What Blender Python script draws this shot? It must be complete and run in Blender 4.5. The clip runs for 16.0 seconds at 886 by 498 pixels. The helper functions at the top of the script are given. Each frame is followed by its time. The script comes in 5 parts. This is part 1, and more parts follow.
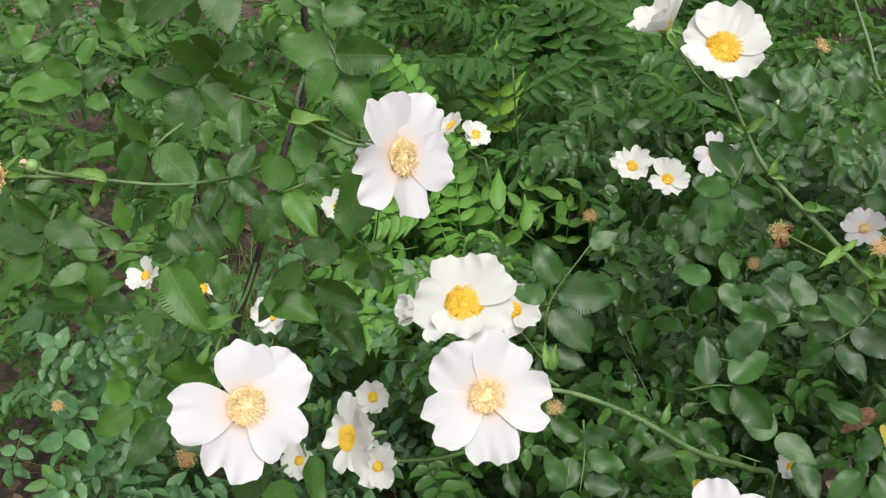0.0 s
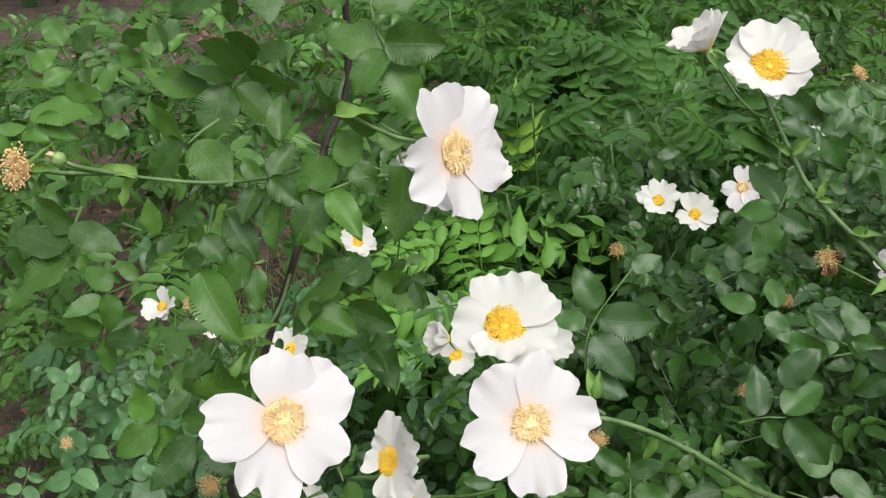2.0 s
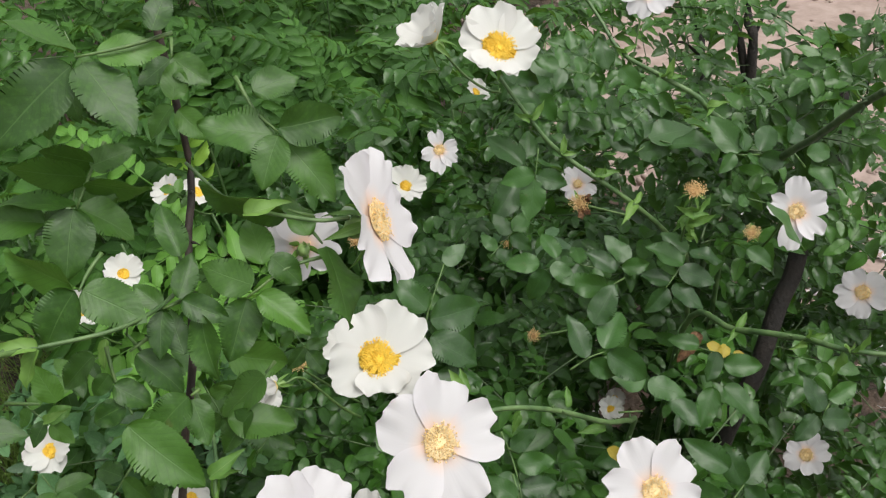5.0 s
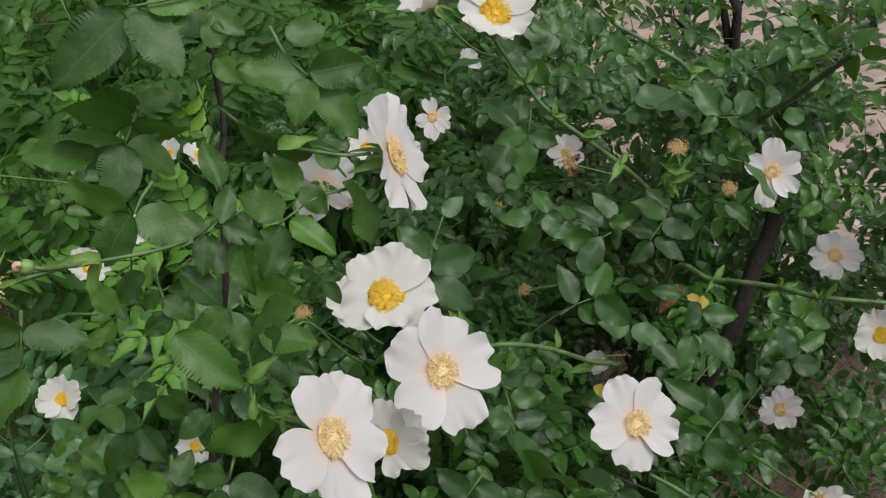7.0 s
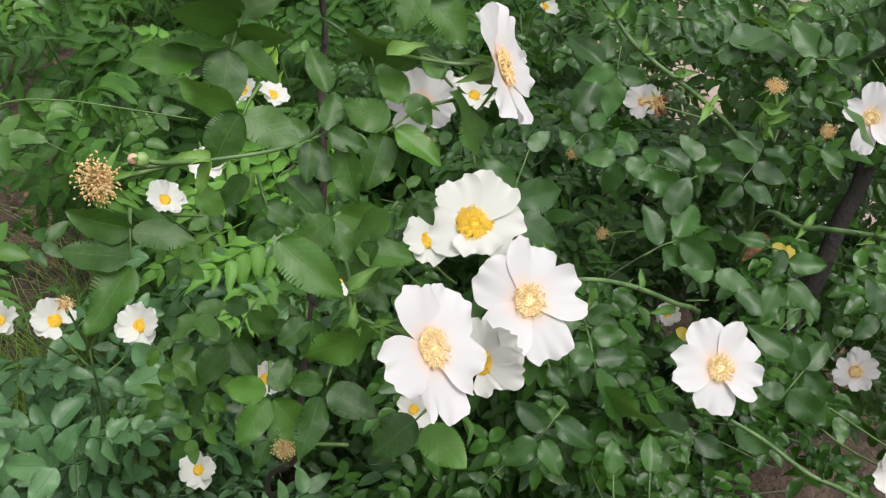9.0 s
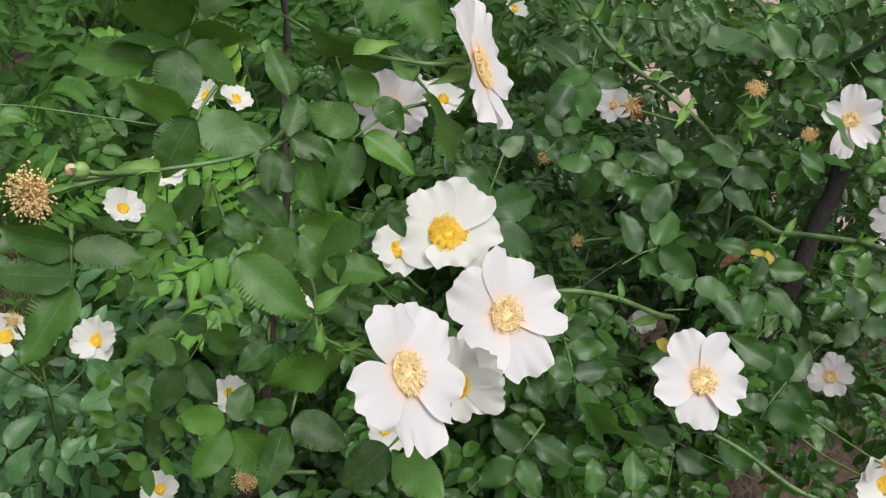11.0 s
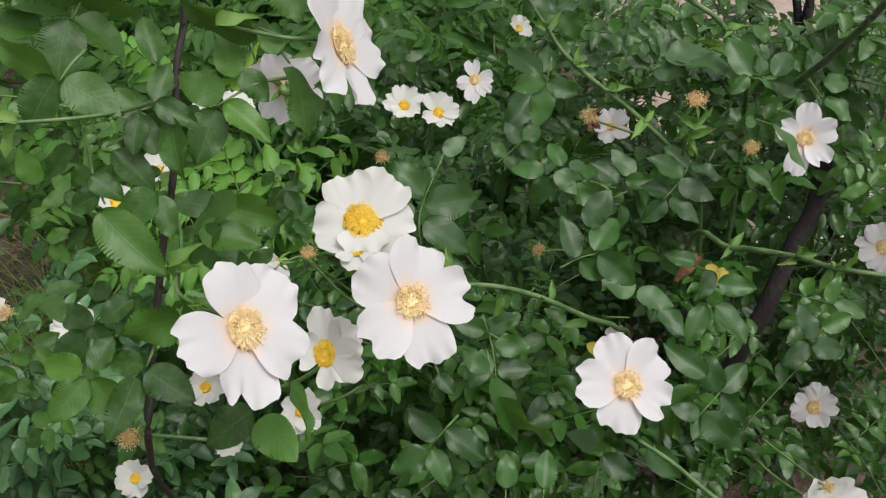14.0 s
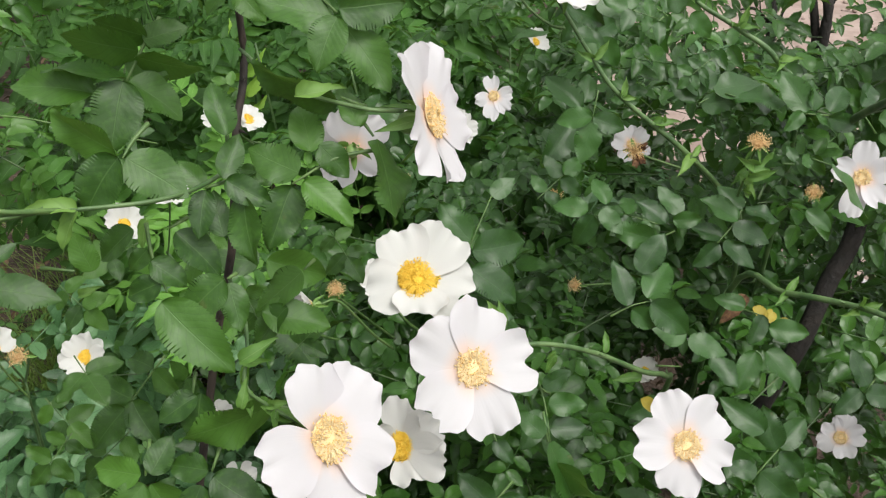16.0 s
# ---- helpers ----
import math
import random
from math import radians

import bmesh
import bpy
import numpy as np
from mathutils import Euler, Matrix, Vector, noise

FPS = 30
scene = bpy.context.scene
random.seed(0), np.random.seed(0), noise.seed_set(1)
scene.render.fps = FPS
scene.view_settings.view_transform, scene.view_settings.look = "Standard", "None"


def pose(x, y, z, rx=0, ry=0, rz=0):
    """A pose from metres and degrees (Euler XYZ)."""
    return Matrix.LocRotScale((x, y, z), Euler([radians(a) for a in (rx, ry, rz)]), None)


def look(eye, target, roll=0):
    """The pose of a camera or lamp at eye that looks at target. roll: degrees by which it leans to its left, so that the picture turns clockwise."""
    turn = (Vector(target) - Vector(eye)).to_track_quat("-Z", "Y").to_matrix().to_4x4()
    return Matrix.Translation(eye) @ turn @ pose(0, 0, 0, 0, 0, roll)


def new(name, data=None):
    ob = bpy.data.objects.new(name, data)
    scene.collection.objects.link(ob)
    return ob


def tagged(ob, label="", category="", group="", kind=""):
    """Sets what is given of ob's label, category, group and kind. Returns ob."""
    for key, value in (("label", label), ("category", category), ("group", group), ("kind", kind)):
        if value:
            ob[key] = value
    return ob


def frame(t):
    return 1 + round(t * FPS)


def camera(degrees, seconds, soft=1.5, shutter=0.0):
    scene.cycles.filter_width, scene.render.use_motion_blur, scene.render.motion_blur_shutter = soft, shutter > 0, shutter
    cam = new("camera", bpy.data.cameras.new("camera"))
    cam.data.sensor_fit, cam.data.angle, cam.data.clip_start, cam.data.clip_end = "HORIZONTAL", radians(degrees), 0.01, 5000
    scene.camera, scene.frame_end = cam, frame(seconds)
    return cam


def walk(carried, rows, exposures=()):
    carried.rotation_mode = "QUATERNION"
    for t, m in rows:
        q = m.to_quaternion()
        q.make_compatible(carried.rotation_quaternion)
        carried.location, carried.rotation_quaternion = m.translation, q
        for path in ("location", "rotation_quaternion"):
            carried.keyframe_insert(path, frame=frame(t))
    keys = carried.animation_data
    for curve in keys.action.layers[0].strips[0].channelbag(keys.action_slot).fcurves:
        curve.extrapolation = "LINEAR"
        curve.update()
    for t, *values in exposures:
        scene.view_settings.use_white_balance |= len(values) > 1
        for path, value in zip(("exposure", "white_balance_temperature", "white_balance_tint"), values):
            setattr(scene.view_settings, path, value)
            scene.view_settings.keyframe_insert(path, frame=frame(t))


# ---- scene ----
cam = camera(54.1, 16.0, soft=1.25)
LIGHT = [(0.0, 1.40), (3.5, 1.40), (4.5, 1.34), (7.0, 0.82), (7.5, 1.34), (8.0, 1.38), (11.0, 1.22), (14.5, 1.13), (15.5, 1.17), (16.0, 1.38)]
PATH = [
    (0, (0.039, 0.045, 1.392), (-0.051, 1.725, 0.311), -4.2),
    (0.5, (0.029, 0.076, 1.374), (-0.066, 1.79, 0.348), -4.0),
    (1, (0.025, 0.079, 1.362), (-0.126, 1.811, 0.373), -4.2),
    (1.5, (0.021, 0.069, 1.345), (-0.17, 1.797, 0.356), -4.4),
    (2, (0.017, 0.059, 1.361), (-0.085, 1.798, 0.378), -4.0),
    (2.5, (0.013, 0.031, 1.369), (0.006, 1.769, 0.38), -3.2),
    (3, (-0.02, 0.024, 1.379), (0.101, 1.747, 0.371), -3.3),
    (3.5, (-0.058, 0.062, 1.382), (0.223, 1.732, 0.318), -4.0),
    (4, (-0.068, 0.102, 1.368), (0.319, 1.727, 0.268), -4.8),
    (4.5, (-0.079, 0.11, 1.384), (0.48, 1.687, 0.289), -6.0),
    (4.7, (-0.093, 0.109, 1.398), (0.545, 1.657, 0.304), -6.6),
    (6.8, (-0.091, 0.044, 1.405), (0.615, 1.547, 0.29), -6.7),
    (7, (-0.125, 0.063, 1.41), (0.552, 1.558, 0.267), -5.8),
    (7.5, (-0.173, 0.086, 1.401), (0.434, 1.587, 0.227), -5.0),
    (8, (-0.178, 0.063, 1.387), (0.363, 1.583, 0.205), -4.9),
    (8.5, (-0.16, 0.067, 1.385), (0.36, 1.58, 0.186), -5.7),
    (8.7, (-0.149, 0.066, 1.392), (0.371, 1.575, 0.187), -6.2),
    (10.8, (-0.153, 0.102, 1.377), (0.46, 1.577, 0.173), -5.5),
    (11, (-0.142, 0.094, 1.377), (0.462, 1.57, 0.171), -5.4),
    (11.5, (-0.113, 0.047, 1.366), (0.437, 1.568, 0.19), -5.3),
    (12, (-0.136, 0.096, 1.369), (0.498, 1.57, 0.175), -4.1),
    (12.5, (-0.103, 0.06, 1.359), (0.507, 1.568, 0.194), -3.8),
    (13, (-0.099, 0.066, 1.361), (0.501, 1.578, 0.196), -4.5),
    (13.5, (-0.118, 0.1, 1.371), (0.511, 1.578, 0.18), -4.1),
    (14, (-0.077, 0.037, 1.359), (0.45, 1.59, 0.213), -4.7),
    (14.5, (-0.102, 0.091, 1.363), (0.486, 1.584, 0.17), -3.9),
    (15, (-0.091, 0.102, 1.366), (0.508, 1.584, 0.164), -4.0),
    (15.5, (-0.071, 0.053, 1.357), (0.422, 1.61, 0.204), -4.5),
    (16, (-0.099, 0.103, 1.373), (0.456, 1.635, 0.213), -3.6),
]

walk(cam, [(t, look(eye, target, roll)) for t, eye, target, roll in PATH], LIGHT)

# ---- sky and sun: a bright day, seen from the open shade of trees ----
world = bpy.data.worlds.new("world")
scene.world = world
world.use_nodes = True
wn, wl = world.node_tree.nodes, world.node_tree.links
sky = wn.new("ShaderNodeTexSky")
sky.sky_type, sky.sun_disc = "NISHITA", False
sky.sun_elevation, sky.sun_rotation = radians(63), radians(147)
grey = wn.new("ShaderNodeHueSaturation")
grey.inputs["Saturation"].default_value = 0.04
wl.new(sky.outputs[0], grey.inputs["Color"])
wl.new(grey.outputs[0], wn["Background"].inputs["Color"])
wn["Background"].inputs["Strength"].default_value = 0.118
sun = new("sun", bpy.data.lights.new("sun", "SUN"))
sun.data.energy, sun.data.angle, sun.data.color = 1.25, radians(36), (1.0, 0.97, 0.90)
sun.matrix_world = look((0.9, -0.8, 4.2), (0.0, 0.6, 0.8))

# ---- materials ----
def material(name):
    m = bpy.data.materials.new(name)
    m.use_nodes = True
    n = m.node_tree.nodes
    return m, n, m.node_tree.links, n["Principled BSDF"], n["Material Output"]


def maths(n, l, op, a, b=None, c=None):
    q = n.new("ShaderNodeMath")
    q.operation = op
    for i, v in enumerate((a, b, c)):
        if v is None:
            continue
        if isinstance(v, (int, float)):
            q.inputs[i].default_value = v
        else:
            l.new(v, q.inputs[i])
    return q.outputs[0]


def mixed(n, l, f, a, b, blend="MIX"):
    q = n.new("ShaderNodeMix")
    q.data_type, q.blend_type = "RGBA", blend
    for s, v in ((q.inputs[0], f), (q.inputs[6], a), (q.inputs[7], b)):
        if isinstance(v, (int, float)):
            s.default_value = v
        elif isinstance(v, tuple):
            s.default_value = (*v, 1)
        else:
            l.new(v, s)
    return q.outputs[2]


def noise_of(n, l, scale, detail=3.0, rough=0.55, vector=None):
    q = n.new("ShaderNodeTexNoise")
    q.inputs["Scale"].default_value, q.inputs["Detail"].default_value, q.inputs["Roughness"].default_value = scale, detail, rough
    if vector is None:
        vector = n.new("ShaderNodeNewGeometry").outputs["Position"]
    l.new(vector, q.inputs["Vector"])
    return q.outputs["Fac"]


def ramp(n, l, f, lo, hi):
    q = n.new("ShaderNodeMapRange")
    q.interpolation_type = "SMOOTHSTEP"
    q.inputs["From Min"].default_value, q.inputs["From Max"].default_value = lo, hi
    l.new(f, q.inputs["Value"])
    return q.outputs["Result"]


def bumped(n, l, bsdf, height, strength, distance):
    b = n.new("ShaderNodeBump")
    b.inputs["Strength"].default_value, b.inputs["Distance"].default_value = strength, distance
    l.new(height, b.inputs["Height"])
    l.new(b.outputs[0], bsdf.inputs["Normal"])


def thin(m, n, l, bsdf, out, colour, share):
    """Light that comes through a thin leaf or petal."""
    tr = n.new("ShaderNodeBsdfTranslucent")
    if isinstance(colour, tuple):
        tr.inputs["Color"].default_value = (*colour, 1)
    else:
        l.new(colour, tr.inputs["Color"])
    mx = n.new("ShaderNodeMixShader")
    mx.inputs[0].default_value = share
    l.new(bsdf.outputs[0], mx.inputs[1])
    l.new(tr.outputs[0], mx.inputs[2])
    l.new(mx.outputs[0], out.inputs["Surface"])


def leaf_material(name, deep, pale, rib, rough=0.4, veins=9.0, through_share=0.22, island=False, rib_width=0.045, gloss=0.42):
    m, n, l, bsdf, out = material(name)
    uv = n.new("ShaderNodeUVMap")
    sep = n.new("ShaderNodeSeparateXYZ")
    l.new(uv.outputs[0], sep.inputs[0])
    u = maths(n, l, "ABSOLUTE", maths(n, l, "MULTIPLY_ADD", sep.outputs[0], 2.0, -1.0))
    v = sep.outputs[1]
    if island:
        rnd = maths(n, l, "ADD", maths(n, l, "MULTIPLY", n.new("ShaderNodeNewGeometry").outputs["Random Per Island"], 0.45),
                    maths(n, l, "MULTIPLY", n.new("ShaderNodeObjectInfo").outputs["Random"], 0.55))
    else:
        rnd = n.new("ShaderNodeObjectInfo").outputs["Random"]
    big = noise_of(n, l, 14.0)
    fine = noise_of(n, l, 420.0, 4.0)
    tone = maths(n, l, "ADD", maths(n, l, "MULTIPLY", maths(n, l, "POWER", rnd, 1.6), 0.75), maths(n, l, "MULTIPLY", big, 0.35))
    col = mixed(n, l, tone, deep, pale)
    col = mixed(n, l, maths(n, l, "MULTIPLY", ramp(n, l, fine, 0.45, 0.75), 0.38), col, pale)
    spot = ramp(n, l, noise_of(n, l, 95.0, 2.0), 0.72, 0.78)
    col = mixed(n, l, maths(n, l, "MULTIPLY", spot, 0.35), col, (0.10, 0.085, 0.03))
    mid = maths(n, l, "SUBTRACT", 1.0, ramp(n, l, u, rib_width * 0.4, rib_width))
    ph = maths(n, l, "FRACT", maths(n, l, "SUBTRACT", maths(n, l, "MULTIPLY", maths(n, l, "ADD", v, maths(n, l, "MULTIPLY", noise_of(n, l, 130.0, 1.0), 0.07)), veins), maths(n, l, "MULTIPLY", u, veins * 0.28)))
    tri = maths(n, l, "ABSOLUTE", maths(n, l, "SUBTRACT", ph, 0.5))
    side = maths(n, l, "SUBTRACT", 1.0, ramp(n, l, tri, 0.02, 0.11))
    col = mixed(n, l, maths(n, l, "MULTIPLY", side, 0.20), col, tuple(0.6 * c for c in deep))
    col = mixed(n, l, maths(n, l, "MULTIPLY", mid, 0.6), col, rib)
    l.new(col, bsdf.inputs["Base Color"])
    l.new(maths(n, l, "MULTIPLY_ADD", fine, 0.20, rough - 0.10), bsdf.inputs["Roughness"])
    bsdf.inputs["Specular IOR Level"].default_value = gloss
    h = maths(n, l, "ADD", maths(n, l, "MULTIPLY", tri, 0.20), maths(n, l, "MULTIPLY", mid, -0.7))
    h = maths(n, l, "ADD", h, maths(n, l, "MULTIPLY", noise_of(n, l, 190.0, 3.0), 0.7))
    bumped(n, l, bsdf, h, 0.30, 0.0011)
    glow = mixed(n, l, 0.5, col, (0.22, 0.42, 0.05))
    thin(m, n, l, bsdf, out, glow, through_share)
    return m


LEAF = leaf_material("rose_leaf_green", (0.007, 0.034, 0.004), (0.072, 0.180, 0.021), (0.085, 0.170, 0.045), rough=0.46, gloss=0.44, rib_width=0.034, through_share=0.18)
LEAF_DARK = leaf_material("rose_leaf_dark_green", (0.006, 0.030, 0.005), (0.046, 0.130, 0.022), (0.050, 0.120, 0.034), rough=0.41, gloss=0.48, rib_width=0.030)
LEAF_FAR = leaf_material("rose_leaf_green_joined", (0.006, 0.033, 0.004), (0.062, 0.168, 0.022), (0.010, 0.036, 0.009), rough=0.34, island=True, gloss=0.42, through_share=0.22)
LEAF_BLUE = leaf_material("low_rose_leaf_green", (0.020, 0.072, 0.024), (0.135, 0.270, 0.110), (0.016, 0.055, 0.022), island=True, gloss=0.46)
FERN = leaf_material("pinnate_leaf_green", (0.008, 0.038, 0.006), (0.072, 0.190, 0.028), (0.12, 0.25, 0.06), rough=0.58, gloss=0.3, veins=11.0, through_share=0.3, island=True)
WEED = leaf_material("weed_leaf_light_green", (0.060, 0.160, 0.030), (0.150, 0.320, 0.075), (0.25, 0.40, 0.14), rough=0.5, through_share=0.3, island=True)
YOUNG = leaf_material("young_leaf_yellow_green", (0.20, 0.42, 0.05), (0.34, 0.55, 0.08), (0.40, 0.58, 0.16), rough=0.5, through_share=0.35, island=True)
BRACT = leaf_material("bract_pale_green", (0.07, 0.17, 0.03), (0.16, 0.29, 0.06), (0.26, 0.38, 0.14), rough=0.5, veins=2.0, through_share=0.3)
YELLOWED = leaf_material("yellowed_leaf", (0.28, 0.22, 0.03), (0.46, 0.36, 0.05), (0.4, 0.36, 0.1), rough=0.55)


def petal_material(name, white, base, base_end):
    m, n, l, bsdf, out = material(name)
    uv = n.new("ShaderNodeUVMap")
    sep = n.new("ShaderNodeSeparateXYZ")
    l.new(uv.outputs[0], sep.inputs[0])
    v = sep.outputs[1]
    fan = n.new("ShaderNodeCombineXYZ")
    l.new(maths(n, l, "MULTIPLY", sep.outputs[0], 26.0), fan.inputs[0])
    l.new(maths(n, l, "MULTIPLY", v, 1.6), fan.inputs[1])
    l.new(n.new("ShaderNodeObjectInfo").outputs["Random"], fan.inputs[2])
    veins = noise_of(n, l, 1.0, 3.0, 0.6, fan.outputs[0])
    soft = noise_of(n, l, 60.0, 2.0)
    f = maths(n, l, "SUBTRACT", 1.0, ramp(n, l, v, 0.06, base_end))
    col = mixed(n, l, f, white, base)
    col = mixed(n, l, maths(n, l, "MULTIPLY", ramp(n, l, veins, 0.5, 0.8), 0.05), col, (0.70, 0.62, 0.60))
    col = mixed(n, l, maths(n, l, "MULTIPLY", soft, 0.06), col, (0.74, 0.70, 0.66))
    l.new(col, bsdf.inputs["Base Color"])
    bsdf.inputs["Roughness"].default_value = 0.6
    bsdf.inputs["Specular IOR Level"].default_value = 0.25
    bumped(n, l, bsdf, veins, 0.16, 0.0006)
    thin(m, n, l, bsdf, out, col, 0.36)
    return m


PETAL = petal_material("petal_blush_white", (0.650, 0.630, 0.655), (0.80, 0.58, 0.47), 0.50)
PETAL_NEW = petal_material("petal_cream_white", (0.675, 0.668, 0.645), (0.80, 0.62, 0.20), 0.26)


def plain(name, a, b, scale, rough=0.6, spread=(0.3, 0.7), bump=0.3, depth=0.001, share=0.0, island=False):
    m, n, l, bsdf, out = material(name)
    f = ramp(n, l, noise_of(n, l, scale, 4.0, 0.6), *spread)
    if island:
        rnd = n.new("ShaderNodeNewGeometry").outputs["Random Per Island"]
        f = maths(n, l, "ADD", maths(n, l, "MULTIPLY", f, 0.4), maths(n, l, "MULTIPLY", rnd, 0.6))
    col = mixed(n, l, f, a, b)
    l.new(col, bsdf.inputs["Base Color"])
    bsdf.inputs["Roughness"].default_value = rough
    bumped(n, l, bsdf, noise_of(n, l, scale * 3, 3.0), bump, depth)
    if share:
        thin(m, n, l, bsdf, out, col, share)
    return m


CANE = plain("green_cane", (0.032, 0.080, 0.020), (0.105, 0.175, 0.060), 55.0, 0.5)
TWIG_GREEN = plain("thin_green_twig", (0.03, 0.06, 0.02), (0.07, 0.11, 0.04), 90.0, 0.6)
STEM = plain("leaf_stalk", (0.055, 0.115, 0.028), (0.10, 0.17, 0.045), 200.0, 0.5)
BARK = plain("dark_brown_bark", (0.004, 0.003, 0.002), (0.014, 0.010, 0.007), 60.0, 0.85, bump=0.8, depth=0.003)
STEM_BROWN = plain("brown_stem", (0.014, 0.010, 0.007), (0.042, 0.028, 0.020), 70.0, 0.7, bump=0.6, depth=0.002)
GOLD = plain("stamen_golden_yellow", (0.95, 0.60, 0.04), (0.98, 0.76, 0.13), 700.0, 0.7, share=0.25, island=True)
FILAMENT = plain("stamen_filament_cream", (0.90, 0.70, 0.36), (0.94, 0.82, 0.56), 700.0, 0.7, share=0.25, island=True)
AMBER = plain("stamen_amber", (0.92, 0.58, 0.18), (0.97, 0.82, 0.44), 700.0, 0.7, share=0.25, island=True)
SPENT = plain("spent_stamen_brown", (0.62, 0.36, 0.12), (0.92, 0.74, 0.42), 500.0, 0.8, share=0.25, island=True)
RUST = plain("withered_petal_rust", (0.09, 0.040, 0.022), (0.26, 0.14, 0.07), 300.0, 0.8, share=0.2)
HIP = plain("rose_hip_green", (0.12, 0.22, 0.06), (0.20, 0.30, 0.09), 300.0, 0.45)
BLUSH = plain("bud_petal_pink", (0.70, 0.36, 0.30), (0.80, 0.62, 0.48), 400.0, 0.6, share=0.3)
SOIL = plain("dark_brown_soil", (0.032, 0.022, 0.016), (0.105, 0.072, 0.053), 16.0, 0.95, bump=0.9, depth=0.02)
PATHWAY = plain("pale_pinkish_path", (0.24, 0.175, 0.15), (0.36, 0.28, 0.245), 9.0, 0.9, bump=0.5, depth=0.006)
LITTER = plain("dry_leaf_litter", (0.09, 0.05, 0.028), (0.25, 0.16, 0.10), 40.0, 0.85, island=True)
GRASS = plain("grass_green", (0.13, 0.26, 0.04), (0.38, 0.52, 0.13), 30.0, 0.55, share=0.25, island=True)
SKY_SCREEN = plain("sky_screen_foliage", (0.016, 0.05, 0.014), (0.05, 0.12, 0.03), 25.0, 0.6, share=0.2, island=True)

# ---- geometry templates: vertices, triangles, texture places ----
rng = np.random.default_rng(7)


def as_mesh(name, t, mat):
    v, f, uv = t
    me = bpy.data.meshes.new(name)
    me.vertices.add(len(v))
    me.vertices.foreach_set("co", np.asarray(v, np.float32).ravel())
    me.loops.add(len(f) * 3)
    me.loops.foreach_set("vertex_index", np.asarray(f, np.int32).ravel())
    me.polygons.add(len(f))
    me.polygons.foreach_set("loop_start", np.arange(0, len(f) * 3, 3, dtype=np.int32))
    me.polygons.foreach_set("loop_total", np.full(len(f), 3, np.int32))
    me.polygons.foreach_set("use_smooth", np.ones(len(f), bool))
    layer = me.uv_layers.new(name="UVMap")
    layer.data.foreach_set("uv", np.asarray(uv, np.float32)[np.asarray(f).ravel()].ravel())
    me.materials.append(mat)
    me.update()
    me.validate()
    return me


def moved(t, m):
    v, f, uv = t
    a = np.array(m)
    return v @ a[:3, :3].T + a[:3, 3], f, uv


def joined(ts):
    vs, fs, us, k = [], [], [], 0
    for v, f, uv in ts:
        vs.append(v), fs.append(np.asarray(f) + k), us.append(uv)
        k += len(v)
    return np.concatenate(vs), np.concatenate(fs), np.concatenate(us)


def blade(steps, rows, width, fat, teeth, fold=0.10, droop=0.16, curl=0.05, seed=0, sharp=1.56):
    """A toothed leaf blade of length 1 along x, its upper side to +z."""
    r = np.random.default_rng(seed)
    ph, am = r.uniform(0, 6.3, 3), r.uniform(0.4, 1.0, 3)
    v, f, uv = [], [], []
    cols = 2 * rows + 1
    for i in range(steps + 1):
        s = i / steps
        w = 0.5 * width * (s / (fat * 0.5)) ** (fat * 0.5 * sharp) * ((1 - s) / (1 - fat * 0.5)) ** ((1 - fat * 0.5) * sharp) if 0 < s < 1 else 0.0
        for j in range(-rows, rows + 1):
            a = j / rows
            x, y = s, a * w
            if abs(j) == rows and 0 < i < steps:
                out = (i % 3) / 2 * r.uniform(0.7, 1.15) * min(1.0, 6 * s, 5 * (1 - s))
                y += math.copysign(teeth * out, a)
                x += 0.7 * teeth * out
            e = min(abs(y) / w, 1.2) if w > 0.01 else abs(a)
            z = abs(y) * fold * 2 - droop * x * x + curl * e ** 2 * math.sin(9 * x + ph[0] + (1.5 if j < 0 else 0)) * am[0] * width
            z += 0.012 * math.sin(16 * x + ph[1]) * e
            v.append((x, y + 0.03 * math.sin(3 * s + ph[2]) * s, z))
            uv.append((0.5 + 0.5 * a, s))
    for i in range(steps):
        for j in range(cols - 1):
            a, b = i * cols + j, (i + 1) * cols + j
            f += [(a, b, b + 1), (a, b + 1, a + 1)]
    return np.array(v), np.array(f), np.array(uv)


def rod(points, radii, sides=6, round_end=True):
    pts = [Vector(p) for p in points]
    v, f, uv = [], [], []
    up = Vector((0.13, 0.21, 0.97))
    for i, p in enumerate(pts):
        d = (pts[min(i + 1, len(pts) - 1)] - pts[max(i - 1, 0)]).normalized()
        a = d.cross(up)
        if a.length < 0.05:
            a = d.cross(Vector((1, 0, 0)))
        a.normalize()
        b = d.cross(a)
        for k in range(sides):
            g = 2 * math.pi * k / sides
            q = p + (a * math.cos(g) + b * math.sin(g)) * radii[i]
            v.append(tuple(q)), uv.append((k / sides, i / len(pts)))
    for i in range(len(pts) - 1):
        for k in range(sides):
            a, b = i * sides + k, i * sides + (k + 1) % sides
            f += [(a, b, b + sides), (a, b + sides, a + sides)]
    if round_end:
        for i, p in ((0, pts[0]), (len(pts) - 1, pts[-1])):
            v.append(tuple(p)), uv.append((0.5, 0.5))
            c = len(v) - 1
            for k in range(sides):
                a, b = i * sides + k, i * sides + (k + 1) % sides
                f.append((c, b, a) if i == 0 else (c, a, b))
    return np.array(v), np.array(f), np.array(uv)


